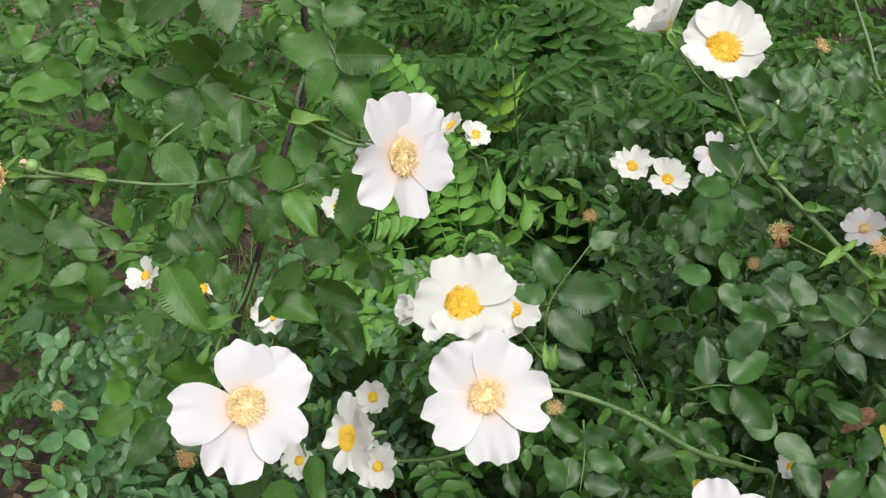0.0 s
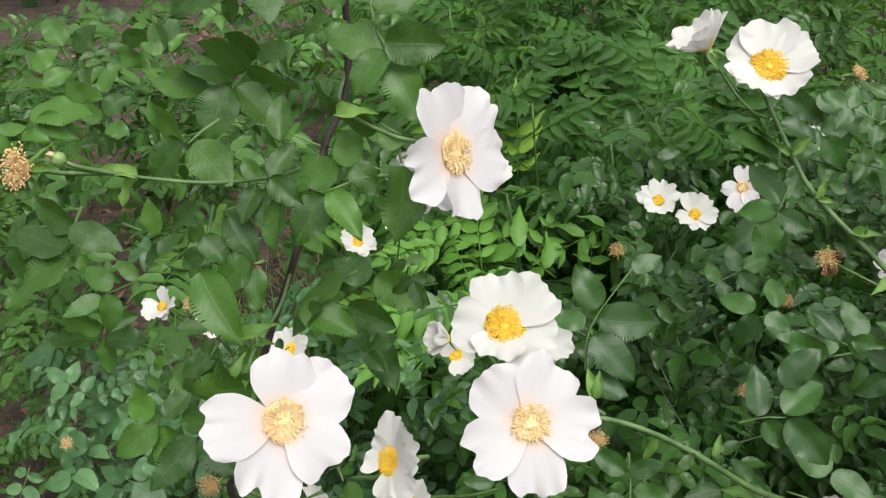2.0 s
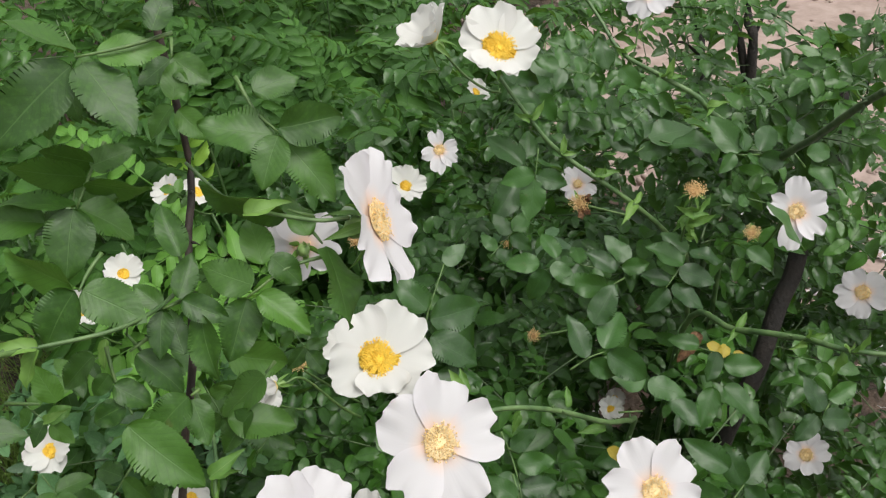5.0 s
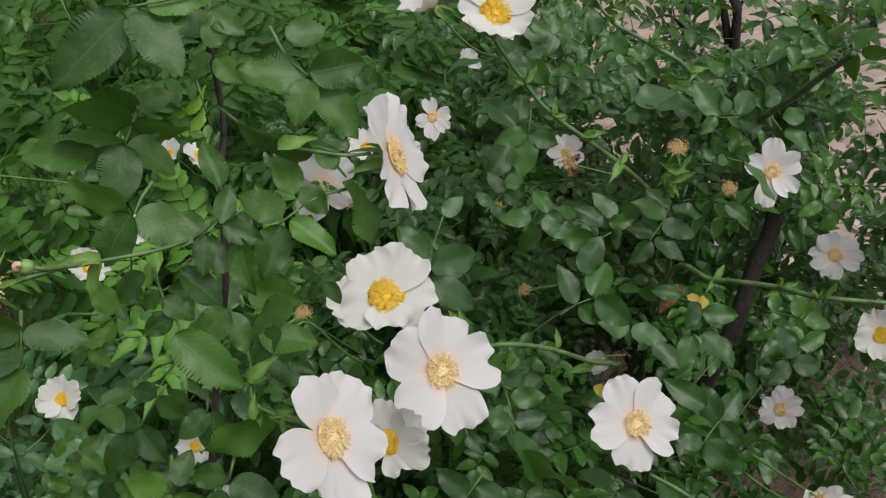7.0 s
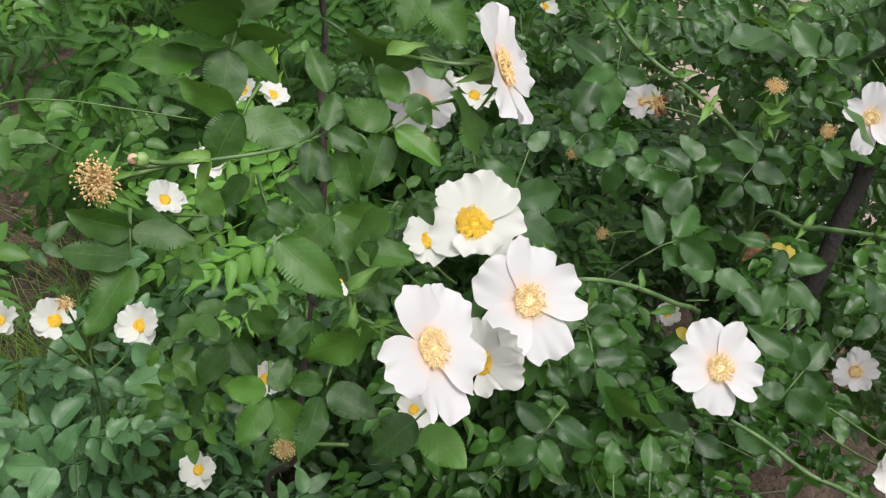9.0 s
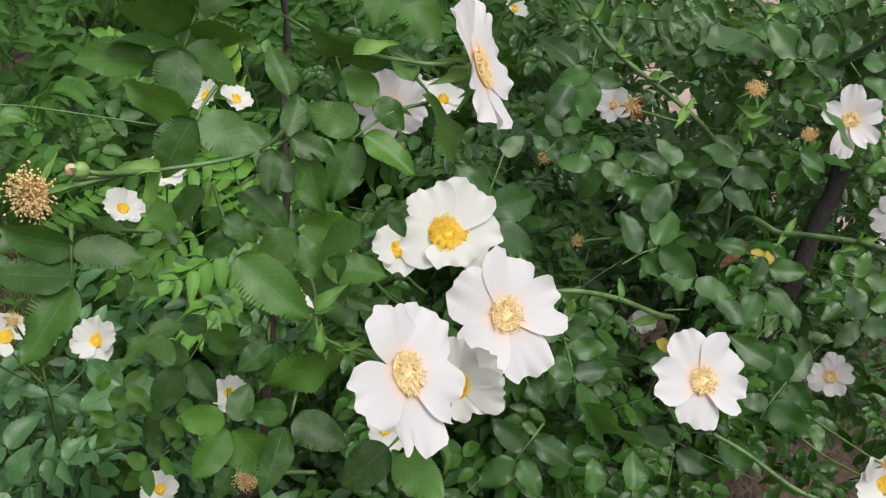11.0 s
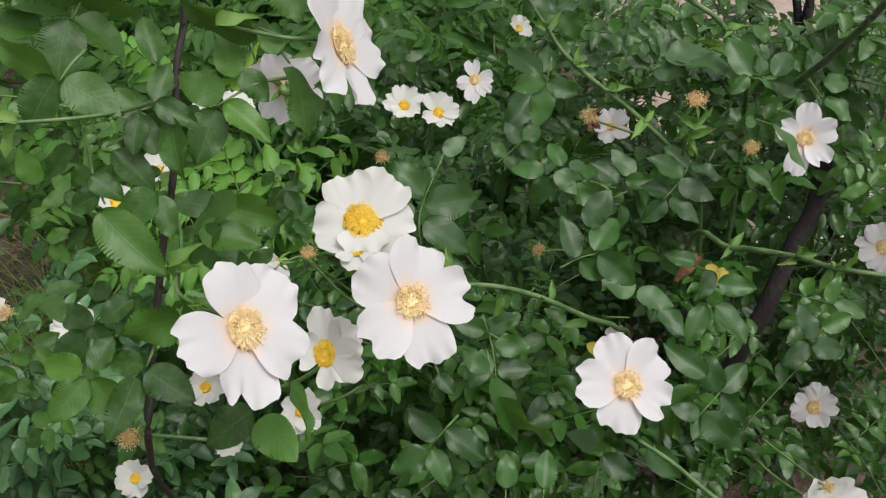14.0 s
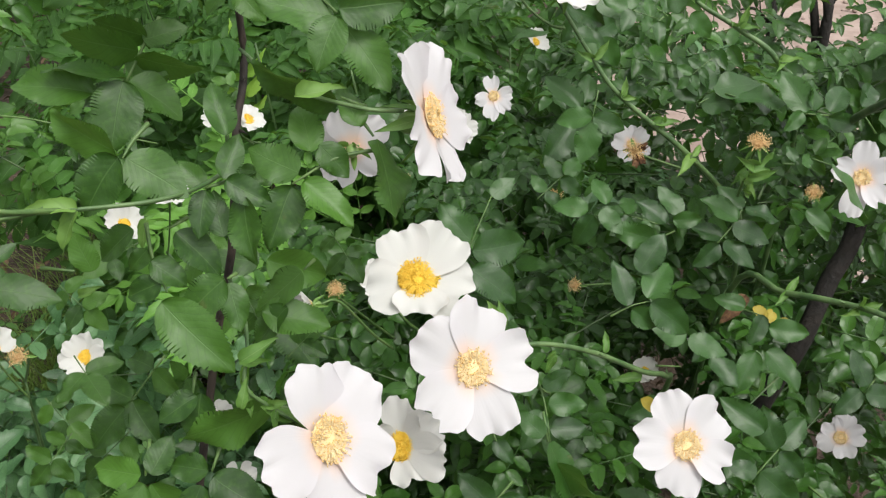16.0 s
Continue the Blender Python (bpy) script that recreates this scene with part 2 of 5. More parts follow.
def smooth_line(points, per=6):
    p = [Vector(q) for q in points]
    p = [p[0] * 2 - p[1]] + p + [p[-1] * 2 - p[-2]]
    out = []
    for i in range(1, len(p) - 2):
        for k in range(per):
            t = k / per
            a, b, c, d = p[i - 1], p[i], p[i + 1], p[i + 2]
            out.append(0.5 * ((2 * b) + (c - a) * t + (2 * a - 5 * b + 4 * c - d) * t * t + (3 * b - a - 3 * c + d) * t ** 3))
    out.append(p[-2])
    return out


def frame_of(origin, along, normal, scale=1.0):
    x = Vector(along).normalized()
    z = Vector(normal)
    z = (z - x * z.dot(x))
    if z.length < 1e-4:
        z = x.orthogonal()
    z.normalize()
    y = z.cross(x)
    m = Matrix((x, y, z)).transposed().to_4x4()
    return Matrix.Translation(origin) @ m @ Matrix.Scale(scale, 4)


# leaf plans: (place on the stalk, side, angle, length)
PLANS = {
    1: [(0.0, 0, 0, 1.0)],
    3: [(0.42, 0, 0, 0.58), (0.36, 1, 76, 0.47), (0.36, -1, 72, 0.48)],
    5: [(0.54, 0, 0, 0.46), (0.47, 1, 74, 0.42), (0.46, -1, 76, 0.43), (0.15, 1, 80, 0.34), (0.14, -1, 78, 0.35)],
    7: [(0.63, 0, 0, 0.37), (0.57, 1, 70, 0.35), (0.56, -1, 72, 0.35), (0.34, 1, 78, 0.32), (0.35, -1, 76, 0.32), (0.11, 1, 82, 0.26), (0.12, -1, 84, 0.26)],
}


def leaflet_places(n, r, wild=1.0):
    for at, side, angle, length in PLANS[n]:
        turn = radians(side * angle + r.uniform(-9, 9) * wild)
        yield (Matrix.Translation((at, 0.006 * side, -0.05 * at * at))
               @ Euler((radians(r.uniform(-22, 22) * wild), radians(r.uniform(-10, 18) * wild), turn)).to_matrix().to_4x4()
               @ Matrix.Scale(length * r.uniform(0.92, 1.06), 4))


def stalk_template(n):
    end = 1.0 if n == 1 else PLANS[n][0][0] + 0.02
    if n == 1:
        end = 0.06
    pts = [(end * k / 5, 0, -0.05 * (end * k / 5) ** 2 - 0.004) for k in range(6)]
    return rod(pts, [0.012, 0.010, 0.009, 0.008, 0.007, 0.005], 5)


NEAR_BLADES = [blade(66, 3, 0.60, 0.72 + 0.02 * k, 0.023, fold=0.04 + 0.035 * k, droop=0.03 + 0.05 * k, curl=0.11, seed=k, sharp=1.40) for k in range(5)]
NEAR_MESH = [as_mesh("leaflet", t, LEAF) for t in NEAR_BLADES]
BLUE_MESH = [as_mesh("leaflet", t, LEAF_BLUE) for t in NEAR_BLADES]
DARK_MESH = [as_mesh("leaflet", t, LEAF_DARK) for t in NEAR_BLADES]
STALK_MESH = {n: as_mesh("leaf_stalk", stalk_template(n), STEM) for n in PLANS}
FAR_BLADES = [blade(27, 1, 0.45 + 0.05 * k, 0.74, 0.030, fold=0.08 + 0.12 * k, droop=0.02 + 0.10 * k, seed=20 + k, sharp=1.42) for k in range(3)]


def whole_leaf(n, seed):
    r = np.random.default_rng(seed)
    bits = [stalk_template(n)]
    bits += [moved(FAR_BLADES[int(r.integers(3))], m) for m in leaflet_places(n, r, 1.0)]
    return joined(bits)


LEAF_TEMPLATES = [whole_leaf(n, 40 + i) for i, n in enumerate((7, 7, 5, 7, 5, 7, 7, 5))]

# ---- linking of things and parts ----
PLACE = {}


def thing(name, at, label, category, group="", kind=""):
    ob = new(name)
    ob.location = at
    ob.empty_display_size = 0.05
    PLACE[ob] = Matrix.Translation(at)
    return tagged(ob, label, category, group, kind)


def part(name, data, parent, m, label=""):
    ob = new(name, data)
    ob.parent = parent
    ob.matrix_basis = PLACE[parent].inverted() @ m
    PLACE[ob] = m
    if label:
        tagged(ob, label)
    return ob


def cane(parent, points, r0, r1, mat=CANE, name="cane", label="", prickles=0, sides=7):
    line = smooth_line(points)
    k = len(line)
    ts = [rod(line, [r0 + (r1 - r0) * i / (k - 1) for i in range(k)], sides)]
    for _ in range(prickles):
        i = int(rng.integers(1, k - 1))
        d = (line[i + 1] - line[i - 1]).normalized()
        side = d.cross(Vector(rng.normal(size=3))).normalized()
        rr = r0 + (r1 - r0) * i / (k - 1)
        ts.append(rod([line[i] + side * rr * 0.6, line[i] + side * rr * 2.0 - d * rr * 0.3, line[i] + side * rr * 3.2 - d * rr], [rr * 0.6, rr * 0.3, 0.0001], 4))
    t = joined(ts)
    o = Vector(points[0])
    return part(name, as_mesh(name, (t[0] - np.array(o), t[1], t[2]), mat), parent, Matrix.Translation(o), label)


FACING = Vector((-0.08, -0.62, 0.78))
SIGHT = Vector((-0.16, -0.81, 0.55))


def rose_leaf(parent, base, tip, n, lean=(0, 0, 0)):
    base, tip = Vector(base), Vector(tip)
    r = rng
    normal = FACING + Vector(lean) + Vector(r.normal(size=3)) * 0.17
    m = frame_of(base, tip - base, normal, (tip - base).length)
    lf = part("leaf", STALK_MESH[n], parent, m)
    for k in leaflet_places(n, r, 0.7):
        part("leaflet", (DARK_MESH if parent in (right, mid) else BLUE_MESH if parent == low else NEAR_MESH)[int(r.integers(5))], lf, m @ k)
    return lf


def leaf(parent, stalk, *leaflets):
    """A compound leaf: the line of its stalk, then each leaflet's base, tip, breadth to length and turn about its rib."""
    line = smooth_line(stalk, 4) if len(stalk) > 2 else [Vector(q) for q in stalk]
    k, o = len(line), Vector(stalk[0])
    t = rod(line, [0.0010 - 0.0005 * i / (k - 1) for i in range(k)], 5)
    lf = part("leaf", as_mesh("leaf_stalk", (t[0] - np.array(o), t[1], t[2]), STEM), parent, Matrix.Translation(o))
    blades = DARK_MESH if parent in (right, mid) else BLUE_MESH if parent == low and o.y < 0.96 and o.z < 0.9 else NEAR_MESH
    for base, tip, breadth, turn in leaflets:
        b, e = Vector(base), Vector(tip)
        m = frame_of(b, e - b, SIGHT * 0.55 + FACING * 0.45, (e - b).length)
        m = m @ Euler((radians(turn), 0, 0)).to_matrix().to_4x4() @ Matrix.Diagonal((1, breadth / 0.62, 1, 1))
        part("leaflet", blades[int(rng.integers(5))], lf, m)
    return lf


# ---- flowers ----
def petal_template(seed, width, cup, notch, wave):
    r = np.random.default_rng(seed)
    p1, p2, p3 = r.uniform(0, 6.3, 3)
    shift = r.uniform(-0.25, 0.25)
    v, f, uv, nu, nv = [], [], [], 20, 12
    for i in range(nv):
        s = i / (nv - 1)
        for j in range(nu + 1):
            a = 2 * j / nu - 1
            w = 0.5 * width * (0.26 + 0.74 * math.sin(min(1.0, s * 1.22) * math.pi * 0.5) ** 1.35)
            reach = 0.66 + 0.34 * math.sqrt(max(0.0, 1 - 0.97 * a * a)) - notch * math.exp(-((a - shift) / 0.26) ** 2) + 0.03 * math.sin(3 * a + p3) + 0.020 * wave * math.sin(8 * a + p2) + 0.012 * wave * math.sin(17 * a + p1)
            x = s * reach
            y = a * w
            z = cup * s * s * 0.55 + cup * 0.5 * a * a * s - 0.10 * s ** 3 + wave * s * s * (0.05 * math.sin(2.6 * a + p1) + 0.022 * math.sin(5 * a + 3 * s + p2)) + wave * 0.030 * s ** 6 * math.sin(11 * a + p3)
            v.append((x, y, z)), uv.append((0.5 + 0.5 * a, s))
    for i in range(nv - 1):
        for j in range(nu):
            a, b = i * (nu + 1) + j, (i + 1) * (nu + 1) + j
            f += [(a, b, b + 1), (a, b + 1, a + 1)]
    return np.array(v), np.array(f), np.array(uv)


def tuft(seed, count, spread, height, heads, lean, heart=0.9):
    """Stamens round a low boss, and the anthers on them; the flower's axis is +z, its radius 1."""
    r = np.random.default_rng(seed)
    boss = [(0, 0, 0.0), (0, 0, 0.03), (0, 0, height * 0.46), (0, 0, height * 0.56)]
    stems, tips = [rod(boss, [spread * heart * k for k in (0.8, 1.0, 0.9, 0.6)], 18)], []
    for k in range(count):
        a = r.uniform(0, 2 * math.pi)
        q = math.sqrt(r.uniform(0.01, 1.0)) * spread
        h = height * r.uniform(0.7, 1.15)
        d = Vector((math.cos(a), math.sin(a), 0))
        p0 = d * (0.10 + 0.03 * r.uniform())
        p2 = d * q + Vector((0, 0, h)) + Vector(r.normal(size=3)) * lean
        p1 = (p0 + p2) * 0.5 + Vector((0, 0, 0.04))
        stems.append(rod([p0, p1, p2], [0.0045, 0.0045, 0.0035], 3, False))
        n = heads * r.uniform(0.75, 1.25)
        e = Vector(r.normal(size=3)).normalized() * n
        tips.append(rod([p2 - e, p2, p2 + e], [n * 0.4, n * 0.75, n * 0.4], 5))
    return joined(stems), joined(tips)


def sepal_template():
    return blade(6, 1, 0.26, 0.6, 0.0, fold=0.3, droop=0.25, seed=3)


PETALS = {
    "open": [as_mesh("petal", petal_template(3 * k + 1, 0.86 + 0.05 * (k % 3), 0.08 + 0.05 * (k % 3), 0.07 + 0.05 * (k % 3), 1.0), PETAL) for k in range(7)],
    "cup": [as_mesh("petal", petal_template(10 + k, 0.98 + 0.08 * (k % 3), 0.26, 0.07 + 0.05 * (k % 3), 1.35), PETAL_NEW) for k in range(7)],
}
TUFTS = {"open": [tuft(5 + k, 320, 0.30, 0.066, 0.0125, 0.016, 0.88) for k in range(2)], "cup": [tuft(8 + k, 600, 0.39, 0.050, 0.0160, 0.012, 0.97) for k in range(2)]}
STAMENS = {
    "open": [(as_mesh("stamen_tuft", a, FILAMENT), as_mesh("anther_ring", b, AMBER)) for a, b in TUFTS["open"]],
    "cup": [(as_mesh("stamen_tuft", a, GOLD), as_mesh("anther_ring", b, GOLD)) for a, b in TUFTS["cup"]],
}
SEPAL = as_mesh("sepal", sepal_template(), BRACT)
HIP_MESH = as_mesh("flower", rod([(0, 0, -0.42), (0, 0, -0.34), (0, 0, -0.2), (0, 0, -0.08), (0, 0, -0.01)], [0.05, 0.13, 0.17, 0.13, 0.12], 9), HIP)
SPENT_MESH = as_mesh("stamen_tuft", joined(tuft(30, 340, 0.62, 0.42, 0.042, 0.13, 0.45)), SPENT)
SEPAL_LONG = as_mesh("sepal", blade(9, 1, 0.22, 0.55, 0.012, fold=0.3, droop=0.1, seed=5), BRACT)
BUD_MESH = as_mesh("bud", rod([(0, 0, -0.52), (0, 0, -0.42), (0, 0, -0.15), (0, 0, 0.15), (0, 0, 0.35)], [0.10, 0.34, 0.50, 0.44, 0.26], 12), HIP)
BUD_TIP = as_mesh("petal_tip", rod([(0, 0, 0.25), (0, 0, 0.45), (0, 0, 0.62), (0, 0, 0.70)], [0.30, 0.33, 0.24, 0.08], 10), BLUSH)
CLEAR = []


def rose(parent, at, facing, size, style="open", spin=0.0, lift=None, petals=None, label="", stalk=None, lose=()):
    """A single rose of five petals; lift: how far they rise from the flat, in degrees; petals: each one's angle, reach, breadth and rise."""
    at, z = Vector(at), Vector(facing).normalized()
    r = size / 2
    lift = {"open": 6, "cup": 24}[style] if lift is None else lift
    m = frame_of(at, Vector((1, 0, 0)) - z * z.x, z, r)
    text = label or {"open": "blush-white single rose with amber stamens", "cup": "cream-white cupped rose with golden stamens"}[style]
    fl = part("flower", HIP_MESH, parent, m, text)
    if petals is None:
        petals = [(spin + 72 * k + rng.uniform(-7, 7), rng.uniform(0.92, 1.05), 1.0, lift + rng.uniform(-8, 8)) for k in range(5) if k not in lose]
    first = int(rng.integers(7))
    for k, (a, reach, breadth, rise) in enumerate(petals):
        q = m @ Euler((0, 0, radians(a))).to_matrix().to_4x4() @ Matrix.Translation((0.05, 0, 0.016 * (k * 2 % 5)))
        q = q @ Euler((radians(rng.uniform(-7, 7)), radians(-rise + rng.uniform(-3, 3)), 0)).to_matrix().to_4x4() @ Matrix.Diagonal((reach, breadth, 1, 1))
        part("petal", PETALS[style][(first + k) % 7], fl, q)
    stems, tips = STAMENS[style][int(rng.integers(2))]
    rise = max(0.0, petals[0][3] - 10)
    seat = m @ Matrix.Translation((0, 0, 0.068 + 0.22 * math.tan(radians(rise)))) @ Matrix.Scale(1 - rise / 75, 4)
    part("stamen_tuft", stems, fl, seat)
    part("anther_ring", tips, fl, seat)
    for k in range(5):
        q = m @ Euler((0, 0, radians(spin + 36 + 72 * k))).to_matrix().to_4x4() @ Matrix.Translation((0.08, 0, -0.05)) @ Euler((0, radians(35 + rng.uniform(-10, 25)), 0)).to_matrix().to_4x4() @ Matrix.Scale(0.6, 4)
        part("sepal", SEPAL, fl, q)
    CLEAR.append((at, z, r))
    if stalk is not None:
        b = at - z * r * 0.4
        e = Vector(stalk)
        c = b - z * r * 0.9
        cane(parent, [b, c, c * 0.4 + e * 0.6 + Vector((0, 0, -0.004)), e], 0.0011, 0.0014, STEM, "flower_stalk", sides=5)
    return fl


def spent_rose(parent, at, facing, size, label="spent rose with a tuft of brown stamens", stalk=None):
    at, z = Vector(at), Vector(facing).normalized()
    m = frame_of(at, z.orthogonal(), z, size * 0.85)
    fl = part("spent_flower", HIP_MESH, parent, m, label)
    part("stamen_tuft", SPENT_MESH, fl, m)
    for k in range(5):
        q = m @ Euler((0, 0, radians(72 * k + rng.uniform(-15, 15)))).to_matrix().to_4x4() @ Matrix.Translation((0.1, 0, -0.08)) @ Euler((0, radians(50 + rng.uniform(-25, 25)), 0)).to_matrix().to_4x4() @ Matrix.Scale(1.1 * rng.uniform(0.8, 1.2), 4)
        part("sepal", SEPAL_LONG, fl, q)
    CLEAR.append((at, z, size * 0.35))
    if stalk is not None:
        b = at - z * size * 0.4
        e = Vector(stalk)
        cane(parent, [b, b - z * size * 0.7, (b - z * size) * 0.4 + e * 0.6, e], 0.0010, 0.0013, STEM, "flower_stalk", sides=5)
    return fl


def bud(parent, at, facing, size, stalk):
    """A closed bud: a round green hip, sepals pressed to it and the pink tips of the petals."""
    at, z = Vector(at), Vector(facing).normalized()
    m = frame_of(at, z.orthogonal(), z, size)
    b = part("bud", BUD_MESH, parent, m, "round green rose bud with a pink tip")
    part("petal_tip", BUD_TIP, b, m)
    for k in range(5):
        q = m @ Euler((0, 0, radians(72 * k))).to_matrix().to_4x4() @ Matrix.Translation((0.30, 0, 0.05)) @ Euler((0, radians(-62 + rng.uniform(-14, 14)), 0)).to_matrix().to_4x4() @ Matrix.Scale(0.9, 4)
        part("sepal", SEPAL, b, q)
    cane(parent, [at - z * size * 0.5, at - z * size * 1.4, stalk], 0.0010, 0.0012, STEM, "flower_stalk", sides=5)
    return b


def bract(parent, base, tip, turn=(0, 0, 0)):
    base, tip = Vector(base), Vector(tip)
    m = frame_of(base, tip - base, FACING + Vector(turn), (tip - base).length * 0.62)
    return part("bract", BRACT_MESH, parent, m)


BRACT_MESH = as_mesh("bract", blade(15, 1, 0.34, 0.70, 0.014, fold=0.6, droop=0.30, curl=0.25, seed=9), BRACT)

# ---- ground ----

def ground_sheet():
    n, half = 90, 60.0
    xs = np.sign(np.linspace(-1, 1, n)) * np.abs(np.linspace(-1, 1, n)) ** 3 * half
    v, f, uv = [], [], []
    for j in range(n):
        for i in range(n):
            x, y = xs[i], xs[j] + 1.5
            z = 0.05 * noise.noise(Vector((x * 1.3, y * 1.3, 0))) + 0.02 * noise.noise(Vector((x * 6, y * 6, 3)))
            if x > 1.1:
                z *= max(0.0, 1 - (x - 1.1) * 3)
            v.append((x, y, z - 0.03)), uv.append((x, y))
    for j in range(n - 1):
        for i in range(n - 1):
            a = j * n + i
            f += [(a, a + 1, a + n + 1), (a, a + n + 1, a + n)]
    return np.array(v), np.array(f), np.array(uv)


ground = new("ground", as_mesh("ground", ground_sheet(), SOIL))
tagged(ground, "bare dark brown soil under the rose bushes", "ground", kind="structure")


def slab():
    """The path's bed: an uneven near edge, a real step down to the soil."""
    bm = bmesh.new()
    rows = []
    for k in range(70):
        y = -4 + 0.3 * k
        e = min(4.6, 1.35 + 1.3 * max(0.0, y - 2.9)) + 0.05 * math.sin(0.9 * k) + 0.03 * math.sin(2.3 * k)
        xs = [e, e + 0.03] + [e + 0.1 + (5.3 - e) * i / 5 for i in range(1, 6)] + [5.5]
        zs = [-0.06, 0.0] + [0.012 * noise.noise(Vector((x * 2, y * 2, 5))) for x in xs[2:7]] + [-0.06]
        rows.append([bm.verts.new((x, y, z)) for x, z in zip(xs, zs)])
    for a, b in zip(rows, rows[1:]):
        for i in range(7):
            bm.faces.new((a[i], a[i + 1], b[i + 1], b[i]))
    me = bpy.data.meshes.new("path")
    bm.to_mesh(me)
    bm.free()
    me.materials.append(PATHWAY)
    return me


path_way = new("path", slab())
tagged(path_way, "pale pinkish gravel path beside the bed", "path", kind="structure")


def scatter(name, template, mat, count, spread, size, label, category, tilt=25, z=0.0):
    """Small flat pieces strewn over a stretch of ground: x0, x1, y0, y1."""
    x0, x1, y0, y1 = spread
    bits = []
    for _ in range(count):
        p = (rng.uniform(x0, x1), rng.uniform(y0, y1), z + rng.uniform(-0.01, 0.02))
        m = Matrix.Translation(p) @ Euler((radians(rng.normal() * tilt), radians(rng.normal() * tilt), rng.uniform(0, 6.3))).to_matrix().to_4x4() @ Matrix.Scale(size * rng.uniform(0.6, 1.4), 4)
        bits.append(moved(template, m))
    ob = new(name, as_mesh(name, joined(bits), mat))
    return tagged(ob, label, category, kind="stuff")


CHIP = blade(6, 1, 0.6, 0.85, 0.03, fold=0.3, droop=0.3, curl=0.15, seed=77)
scatter("leaf_litter", CHIP, LITTER, 3600, (-3.0, 1.3, 0.9, 5.5), 0.026, "dry brown fallen leaves on the soil", "leaf litter")
scatter("fallen_petals", petal_template(50, 1.0, 0.3, 0.1, 1.5), PETAL, 110, (-0.9, 1.6, 0.9, 2.0), 0.028, "white rose petals fallen on the soil", "petals")
scatter("fallen_petals", petal_template(51, 1.0, 0.3, 0.1, 1.5), PETAL, 170, (0.95, 1.75, 1.0, 1.9), 0.030, "white rose petals fallen on the soil by the old cane", "petals")
scatter("path_stones", rod([(0, 0, -0.3), (0, 0, 0.0), (0, 0, 0.3)], [0.3, 0.5, 0.25], 6), PATHWAY, 900, (1.4, 3.8, 0.6, 4.5), 0.022, "small pale stones on the path", "gravel")


def blades_of_grass(name, count, spread, height, label):
    x0, x1, y0, y1 = spread
    bits = []
    for _ in range(count):
        p = Vector((rng.uniform(x0, x1), rng.uniform(y0, y1), -0.02))
        if noise.noise(Vector((p.x * 2.2, p.y * 2.2, 9))) < -0.08 or p.x < -0.66 - 0.1 * noise.noise(p * 3.0):
            continue
        h = height * rng.uniform(0.5, 1.2)
        a = rng.uniform(0, 6.3)
        d = Vector((math.cos(a), math.sin(a), 0)) * h * rng.uniform(0.15, 0.9)
        side = Vector((-math.sin(a), math.cos(a), 0)) * rng.uniform(0.0015, 0.0032)
        v, f, uv = [], [], []
        for k in range(5):
            t = k / 4
            q = p + d * t * t + Vector((0, 0, h * (t - 0.25 * t * t)))
            v += [tuple(q - side * (1 - t)), tuple(q + side * (1 - t))]
            uv += [(0, t), (1, t)]
            if k:
                b = 2 * k
                f += [(b - 2, b - 1, b + 1), (b - 2, b + 1, b)]
        bits.append((np.array(v), np.array(f), np.array(uv)))
    ob = new(name, as_mesh(name, joined(bits), GRASS))
    return tagged(ob, label, "grass", kind="stuff")


blades_of_grass("grass", 6500, (-1.2, 0.1, 1.10, 2.2), 0.46, "thin green grass and weeds on the soil")

# ---- the rose bushes ----
shoot = thing("rose_bush", (-0.16, 0.86, -0.02), "tall rose shoot with large white flowers and toothed leaves", "rose bush", "rose bushes")
mid = thing("rose_bush", (0.12, 0.85, -0.02), "rose bush with a cluster of white flowers on arching canes", "rose bush", "rose bushes")
right = thing("rose_bush", (0.55, 0.85, -0.02), "dense dark green rose bush with white flowers and spent heads", "rose bush", "rose bushes")
back = thing("rose_bush", (0.28, 1.15, -0.02), "rose bush with small cupped cream-white flowers", "rose bush", "rose bushes")
low = thing("rose_bush", (-0.45, 0.98, -0.02), "low blue-green rose bush above the bare soil", "rose bush", "rose bushes")

# canes of the near shoot
cane(shoot, [(-0.16, 0.86, -0.02), (-0.15, 0.74, 0.5), (-0.150, 0.55, 0.83), (-0.130, 0.410, 1.006), (-0.120, 0.410, 1.044), (-0.112, 0.413, 1.069), (-0.103, 0.421, 1.092), (-0.093, 0.430, 1.117), (-0.084, 0.435, 1.137), (-0.076, 0.442, 1.158), (-0.063, 0.466, 1.194), (-0.050, 0.486, 1.227), (-0.046, 0.495, 1.33)], 0.0022, 0.0018, STEM_BROWN, "main_stem", "dark brown main stem", 10)
cane(shoot, [(-0.066, 0.460, 1.188), (-0.078, 0.420, 1.199), (-0.100, 0.394, 1.209), (-0.130, 0.392, 1.214), (-0.160, 0.392, 1.220)], 0.0010, 0.0008, CANE, "side_stem")
cane(shoot, [(-0.052, 0.484, 1.224), (-0.045, 0.425, 1.229), (-0.022, 0.397, 1.226), (-0.006, 0.395, 1.222)], 0.0009, 0.0009, CANE, "side_stem")
cane(shoot, [(-0.083, 0.432, 1.139), (-0.082, 0.405, 1.140), (-0.085, 0.383, 1.139), (-0.090, 0.367, 1.134), (-0.084, 0.352, 1.134), (-0.075, 0.336, 1.136)], 0.0009, 0.0008, CANE, "side_stem")
